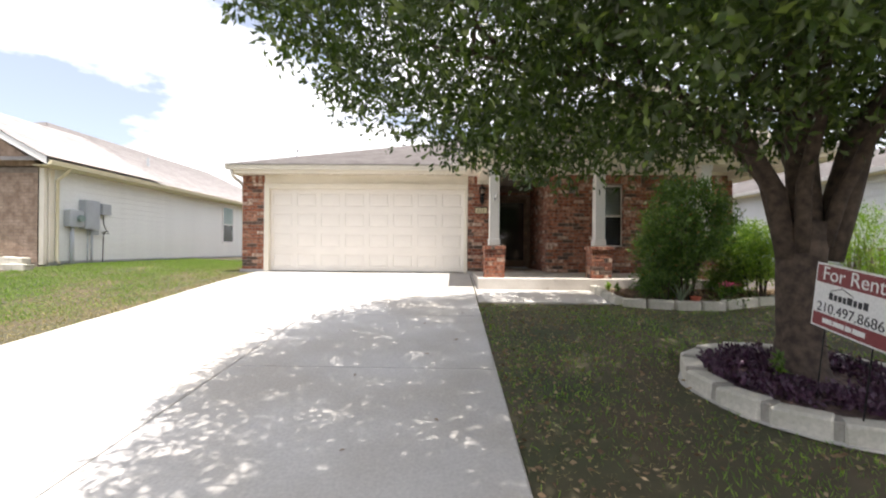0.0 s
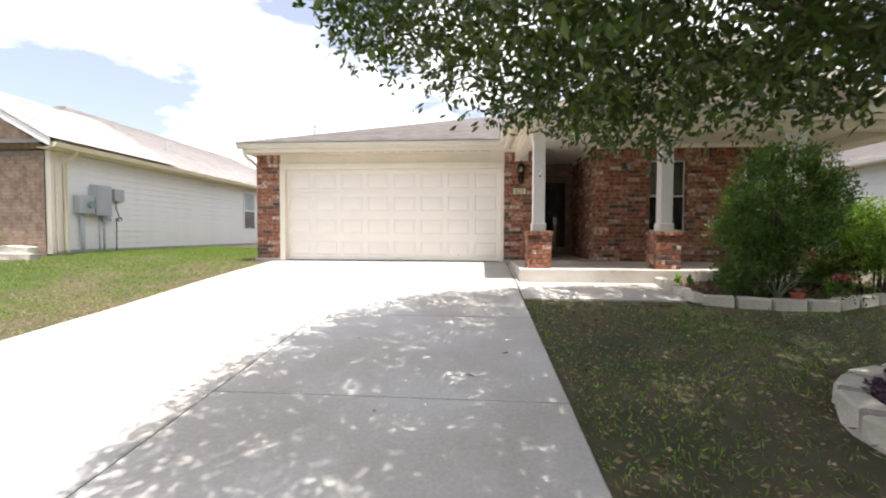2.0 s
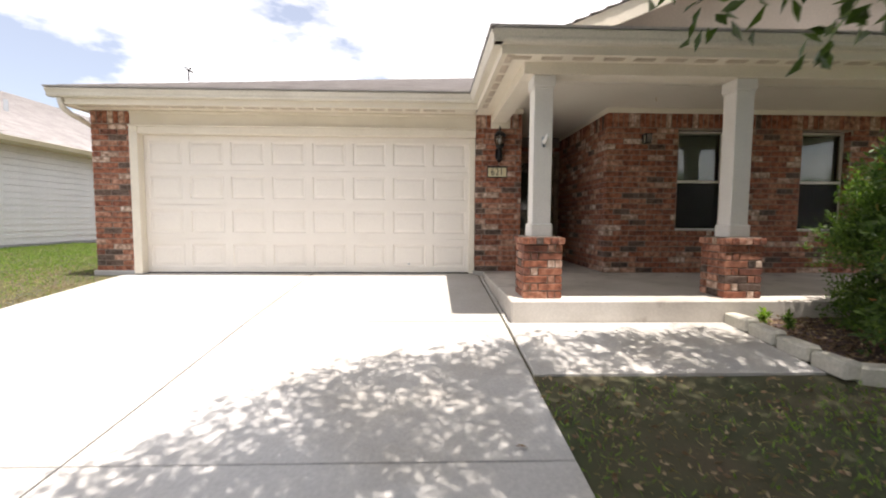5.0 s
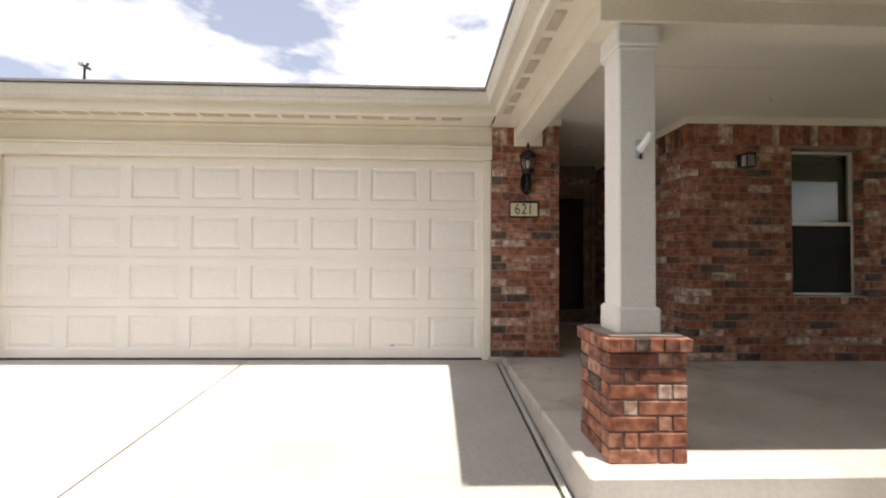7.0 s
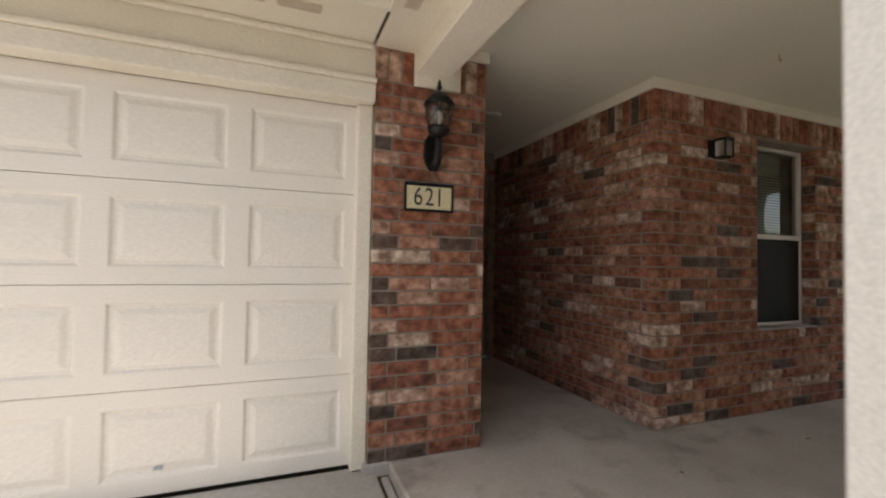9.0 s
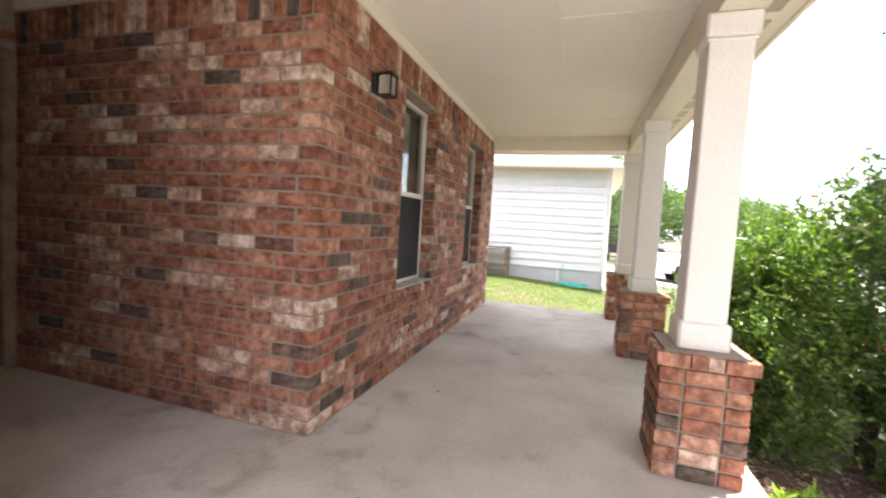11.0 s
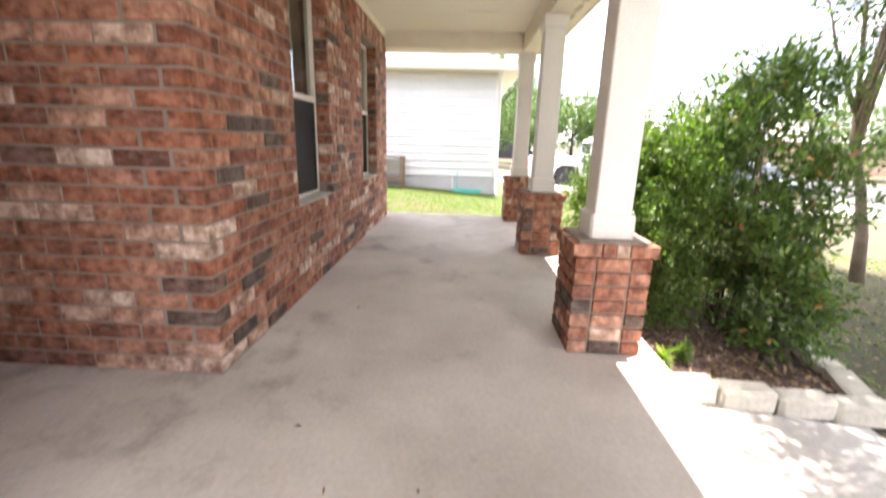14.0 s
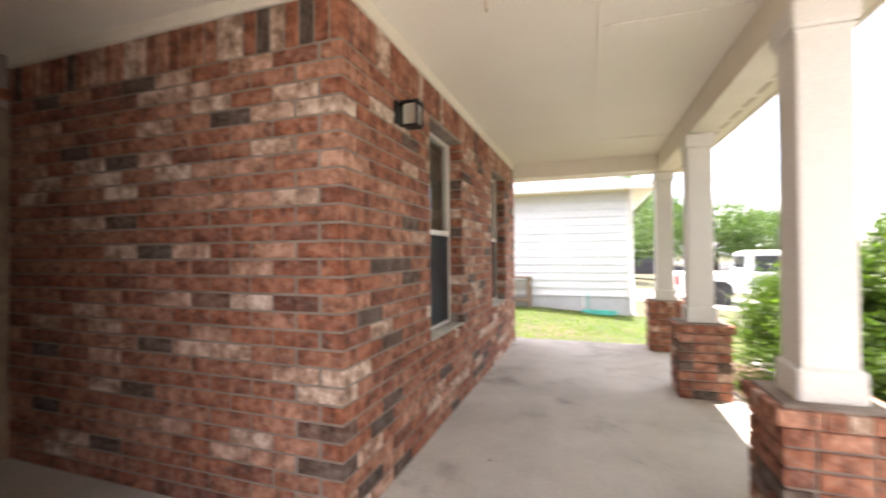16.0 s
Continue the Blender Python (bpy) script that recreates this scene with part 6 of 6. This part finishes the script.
def neighbour_right():
    h = thing("neighbour_house", "single-storey house with white lap siding on a grey footing", "house", at=(0, 0, 0))
    z0, z1 = 1.03, 3.41
    part("foundation", box((RX + 0.015, RY0, 0.2), (RX + 8, RY1, z0)), M_FOUND, h)
    wall = part("wall", box((RX + 0.02, RY0 + 0.02, z0), (RX + 8, RY1, z1)), M_SIDING_W, h, "white lap siding")
    rows = 13
    e = (z1 - z0) / rows
    mesh = as_mesh("lap_board", prism([(0.0, 0.0), (-0.030, 0.0), (-0.004, e + 0.012), (0.0, e + 0.012)], 1, 0.0, RY1 - RY0 - 0.12), M_SIDING_W)
    for k in range(rows):
        b = new("lap_board", mesh)
        b.parent = wall
        b.location = (RX + 0.02, RY0 + 0.12, z0 + k * e)
    part("corner_board", box((RX - 0.008, RY0, z0 - 0.02), (RX + 0.05, RY0 + 0.12, z1), 0.004), M_WHITE, h)
    part("downspout", tube([(RX - 0.36, RY0 + 0.05, z1 + 0.02), (RX - 0.2, RY0 + 0.03, z1 - 0.12), (RX - 0.05, RY0 + 0.02, z1 - 0.25), (RX - 0.05, RY0 + 0.02, 0.72), (RX - 0.16, RY0 - 0.02, 0.62)], 0.036, 8), M_WHITE, h, smooth=True)
    roof = part("roof", box((RX + 0.4, RY0 + 0.4, z1), (RX + 7.6, RY1 - 0.4, z1 + 0.05)), M_WHITE, h, "grey shingle roof")
    ex, ey, ez = RX - 0.42, RY0 - 0.42, z1 + 0.12
    rx, ry, rz = RX + 4.4, RY0 + 4.4, z1 + 1.75
    for q in (((ex, RY1, ez), (ex, ey, ez), (rx, ry, rz), (rx, RY1, rz)), ((ex, ey, ez), (RX + 9, ey, ez), (rx, ry, rz), (rx, ry, rz))):
        bm = bmesh.new()
        shingle_plane(bm, *q, course=0.18)
        part("roof_slope", bm, M_SHINGLE, roof)
    part("soffit", box((RX - 0.40, RY0 - 0.40, z1), (RX + 0.02, RY1, z1 + 0.02)), M_CREAMY, roof)
    part("soffit", box((RX + 0.021, RY0 - 0.40, z1), (RX + 8, RY0 + 0.02, z1 + 0.02)), M_CREAMY, roof)
    part("gutter", prism([(RX - 0.40, z1), (RX - 0.49, z1 + 0.01), (RX - 0.52, z1 + 0.12), (RX - 0.40, z1 + 0.12)], 1, RY0 - 0.45, RY1), M_WHITE, roof, "white gutter")
    part("fascia", box((RX - 0.42, RY0 - 0.44, z1 - 0.01), (RX + 8, RY0 - 0.405, z1 + 0.12)), M_WHITE, roof)
    # bench against the wall
    t = thing("wooden_bench", "weathered wooden potting bench against the white wall", "bench", at=(RX - 0.36, 12.05, ground_z(RX - 0.4, 12.5)))
    for k in range(3):
        part("top_plank", box((-0.05 + k * 0.115, 0.0, 0.70), (0.055 + k * 0.115, 1.3, 0.735), 0.005), M_WOOD_DIMFRAME, t)
    for x in (-0.03, 0.25):
        for y in (0.06, 0.62, 1.2):
            part("leg", box((x - 0.03, y - 0.035, -0.05), (x + 0.03, y + 0.035, 0.70), 0.005), M_WOOD_DIMFRAME, t)
        part("rail", box((x - 0.02, 0.06, 0.16), (x + 0.02, 1.2, 0.23), 0.004), M_WOOD_DIMFRAME, t)
    # hose
    g = thing("garden_hose", "loose coil of teal garden hose on the grass", "hose", at=(RX - 0.30, 10.55, ground_z(RX - 0.3, 10.5)))
    pts = []
    for k in range(90):
        a = k * 0.32
        q = 0.26 + 0.03 * math.sin(k * 0.7)
        pts.append((q * 0.45 * math.cos(a), q * 1.35 * math.sin(a), 0.02 + 0.0009 * k))
    part("coil", tube(pts, 0.011, 6), M_TEAL, g, smooth=True)
    part("upright_run", tube([(0.1, 0.22, 0.03), (0.26, 0.24, 0.25), (0.27, 0.24, 0.5)], 0.011, 6), M_TEAL, g, smooth=True)
    f = thing("wall_tap", "white pipe with a garden tap on the grey footing", "tap", at=(RX - 0.03, 10.86, 0))
    part("pipe", tube([(0.03, 0, 0.82), (-0.03, 0, 0.82), (-0.05, 0, 0.77)], 0.014, 8), M_GREYBOX, f)
    part("riser", tube([(0.0, 0.05, 0.45), (0.0, 0.05, 1.02)], 0.016, 8), M_WHITE, f)


# ---- vehicles ----
def wheel(parent, x, y, r, side):
    w = part("wheel", add_lathe(bmesh.new(), [(r * 0.62, -0.11), (r * 0.95, -0.11), (r, -0.08), (r, 0.08), (r * 0.95, 0.11), (r * 0.62, 0.11)], 24), M_TYRE, parent, "black tyre", smooth=False)
    w.matrix_basis = pose(x, y, r, 0, 90 * side, 0)
    rim = part("rim", add_lathe(bmesh.new(), [(r * 0.6, 0.06), (r * 0.62, 0.112), (r * 0.5, 0.095), (r * 0.15, 0.085), (r * 0.12, 0.11), (0.01, 0.11)], 18), M_RIM, w, "alloy rim")


def body_shell(outline, half, mat, parent, name, inset=0.06, bevel=0.04):
    bm = prism(outline, 0, -half, half)
    bmesh.ops.bevel(bm, geom=list(bm.edges), offset=bevel, segments=2, affect="EDGES", profile=0.6)
    return part(name, bm, mat, parent, smooth=False)


def pickup(x, y, turn):
    t = thing("pickup_truck", "white crew-cab pickup truck parked on the next driveway", "truck", at=Matrix.Translation((x, y, ground_z(x, y))) @ pose(0, 0, 0, 0, 0, turn))
    body_shell([(-2.85, 0.55), (-2.9, 1.10), (-2.75, 1.16), (-1.0, 1.16), (-0.9, 1.12), (1.35, 1.12), (2.6, 1.06), (2.85, 0.95), (2.9, 0.55)], 0.96, M_CARWHITE, t, "body")
    cab = body_shell([(-0.95, 1.08), (-0.85, 1.78), (-0.6, 1.88), (0.55, 1.88), (0.85, 1.78), (1.45, 1.10)], 0.82, M_CARWHITE, t, "cab", bevel=0.06)
    for s in (-1, 1):
        for a, b in ((-0.75, -0.05), (0.05, 0.85)):
            part("side_window", prism([(a, 1.22), (b, 1.22), (b - (0.22 if b > 0.5 else 0), 1.72), (a, 1.72)], 0, s * 0.815, s * 0.832), M_AUTO, cab, "dark tinted window")
        part("tail_light", box((s * 0.90 - 0.05, -2.92, 0.78), (s * 0.90 + 0.07, -2.80, 1.10), 0.015), M_RED, t, "red tail light")
        part("wheel_arch", prism([(-0.46, 0.5), (-0.40, 0.78), (-0.2, 0.92), (0.2, 0.92), (0.40, 0.78), (0.46, 0.5)], 0, s * 0.955, s * 0.972), M_TYRE, t).location = (0, -1.75, 0)
        part("wheel_arch", prism([(-0.46, 0.5), (-0.40, 0.78), (-0.2, 0.92), (0.2, 0.92), (0.40, 0.78), (0.46, 0.5)], 0, s * 0.955, s * 0.972), M_TYRE, t).location = (0, 1.80, 0)
        wheel(t, s * 0.88, -1.75, 0.39, s)
        wheel(t, s * 0.88, 1.80, 0.39, s)
    part("rear_window", prism([(-0.6, 1.25), (0.6, 1.25), (0.55, 1.70), (-0.55, 1.70)], 1, -0.915, -0.90), M_AUTO, cab)
    part("rear_bumper", box((-0.95, -3.02, 0.45), (0.95, -2.88, 0.62), 0.03), M_RIM, t)


def car(x, y, turn, mat, label):
    t = thing("car", label, "car", "cars parked along the street", at=Matrix.Translation((x, y, ground_z(x, y))) @ pose(0, 0, 0, 0, 0, turn))
    body_shell([(-2.25, 0.32), (-2.3, 0.85), (-1.9, 0.95), (1.1, 0.92), (2.1, 0.78), (2.25, 0.6), (2.25, 0.32)], 0.88, mat, t, "body")
    cab = body_shell([(-1.75, 0.90), (-1.15, 1.38), (-0.3, 1.46), (0.4, 1.38), (1.15, 0.90)], 0.72, M_AUTO, t, "cabin", bevel=0.07)
    part("roof_panel", prism([(-1.1, 1.40), (-0.3, 1.475), (0.38, 1.40), (0.3, 1.36), (-1.0, 1.36)], 0, -0.62, 0.62), mat, cab)
    for s in (-1, 1):
        wheel(t, s * 0.80, -1.4, 0.32, s)
        wheel(t, s * 0.80, 1.4, 0.32, s)
        part("tail_light", box((s * 0.68 - 0.14, -2.33, 0.66), (s * 0.68 + 0.14, -2.26, 0.84), 0.01), M_RED, t, "red tail light")
        part("headlight", box((s * 0.66 - 0.16, 2.16, 0.60), (s * 0.66 + 0.16, 2.25, 0.74), 0.01), M_RIM, t, "clear headlight")


# ---- street and distance ----
def street():
    bm = bmesh.new()
    z = drive_z(-8) + 0.0
    v = [[bm.verts.new((x, y, drive_z(y) - 0.10 + 0.0)) for x in (-200, -60, -20, 20, 60, 200)] for y in (-15.0, -10.5, -6.4)]
    for q, r in zip(v, v[1:]):
        for i in range(5):
            bm.faces.new((q[i], q[i + 1], r[i + 1], r[i]))
    for w in bm.verts:
        w.co.z = -0.40
    tagged(part("road", bm, M_ROAD), "grey asphalt residential street", "road", kind="structure")
    for y0, y1 in ((-6.4, -6.22), (-15.18, -15.0)):
        tagged(part("kerb", box((-200, y0, -0.6), (200, y1, -0.27), 0.02), M_KERB), "pale concrete kerb along the street", "kerb", kind="structure")
    d = tagged(new("driveway_next_door"), "pale concrete driveway of the house next door", "driveway", kind="structure")
    for a, b in zip((-6.2, -3, 0, 3, 6), (-3, 0, 3, 6, 9.6)):
        slab_piece("concrete_panel", 15.4, 18.0, a, b, M_CONC, d, z=lambda y: ground_z(17, y) + 0.03)
        slab_piece("concrete_panel", 18.0, 20.6, a, b, M_CONC, d, z=lambda y: ground_z(17, y) + 0.03)


def far_house(x, y, w, d, wall, turn, label):
    h = thing("house", label, "house", "houses across the street", at=Matrix.Translation((x, y, -0.3)) @ pose(0, 0, 0, 0, 0, turn))
    part("wall", box((-w / 2, -d / 2, -0.5), (w / 2, d / 2, 2.8)), wall, h)
    bm = bmesh.new()
    k = d / 2
    A, B, C, D = (-w / 2 - 0.5, -k - 0.5, 2.8), (w / 2 + 0.5, -k - 0.5, 2.8), (w / 2 + 0.5, k + 0.5, 2.8), (-w / 2 - 0.5, k + 0.5, 2.8)
    P, Q = (-w / 2 + k, 0, 2.8 + k * 0.45), (w / 2 - k, 0, 2.8 + k * 0.45)
    for q in ((A, B, Q, P), (B, C, Q, Q), (C, D, P, Q), (D, A, P, P)):
        shingle_plane(bm, *q, course=0.3)
    part("roof", bm, M_SHINGLE, h)
    for a in (-0.3, 0.15, 0.36):
        for s in (-1, 1):
            win = part("window", box((w * a - 0.55, s * (d / 2 + 0.01) - 0.02, 0.9), (w * a + 0.55, s * (d / 2 + 0.01) + 0.02, 2.2)), M_WHITE, h)
            part("pane", box((w * a - 0.48, s * (d / 2 + 0.02) - 0.02, 0.97), (w * a + 0.48, s * (d / 2 + 0.02) + 0.02, 2.13)), M_AUTO, win)
    part("door", box((-w * 0.08 - 0.45, -d / 2 - 0.03, 0.0), (-w * 0.08 + 0.45, -d / 2, 2.1)), M_DARK, h)


coach_lantern(1.165, FACE_Y - PROUD - 0.002, 2.45)
porch_sconce(3.285, WALL_Y - PROUD - 0.002, 2.75)
house_number(1.147, FACE_Y - PROUD - 0.002, 2.311)
flag_bracket()
ceiling_fittings()
oak(OAK_X, OAK_Y)
tree_ring(RING_X, RING_Y, RING_R)
rent_sign()
flower_bed()
myrtle(6.6, 5.6)
neighbour_left()
meter_boxes()
neighbour_right()
street()
pickup(17.6, 5.2, 180)
car(30.5, 7.6, 180, M_CARDARK, "dark sedan parked on a driveway")
car(25.0, -5.2, 90, M_CARBLUE, "silver-blue sedan parked at the kerb")
car(36.0, -5.2, 90, M_CARWHITE, "white sedan parked at the kerb")
far_house(52, -26, 15, 10, M_PEACH, 0, "peach stucco house with a tan hip roof")
far_house(30, -28, 14, 10, M_SIDING, 0, "pale siding house with a hip roof")
far_house(75, -24, 15, 10, M_SIDING, 0, "pale siding house with a hip roof")
far_house(8, -29, 14, 10, M_PEACH, 0, "peach stucco house across the street")
far_house(-14, -29, 14, 10, M_SIDING, 0, "pale siding house across the street")
for i, (x, y, hh, rr) in enumerate(((25.5, 9.0, 5.5, 2.0), (44, 5.5, 7.5, 3.4), (60, 2, 8, 4.5), (66, -5, 8.5, 5), (72, -12, 8, 5), (58, 9, 8, 4.5), (50, -17, 6, 3.2), (90, -18, 9, 6), (95, 0, 9, 6.5), (38, -21, 6, 3), (20, -20, 6.5, 3.2), (-8, -22, 6.5, 3.4), (64, -32, 8, 4.5))):
    far_tree("street_tree", "rounded green tree in the distance beyond the houses", x, y, hh, rr, 200 + i)
lawn()
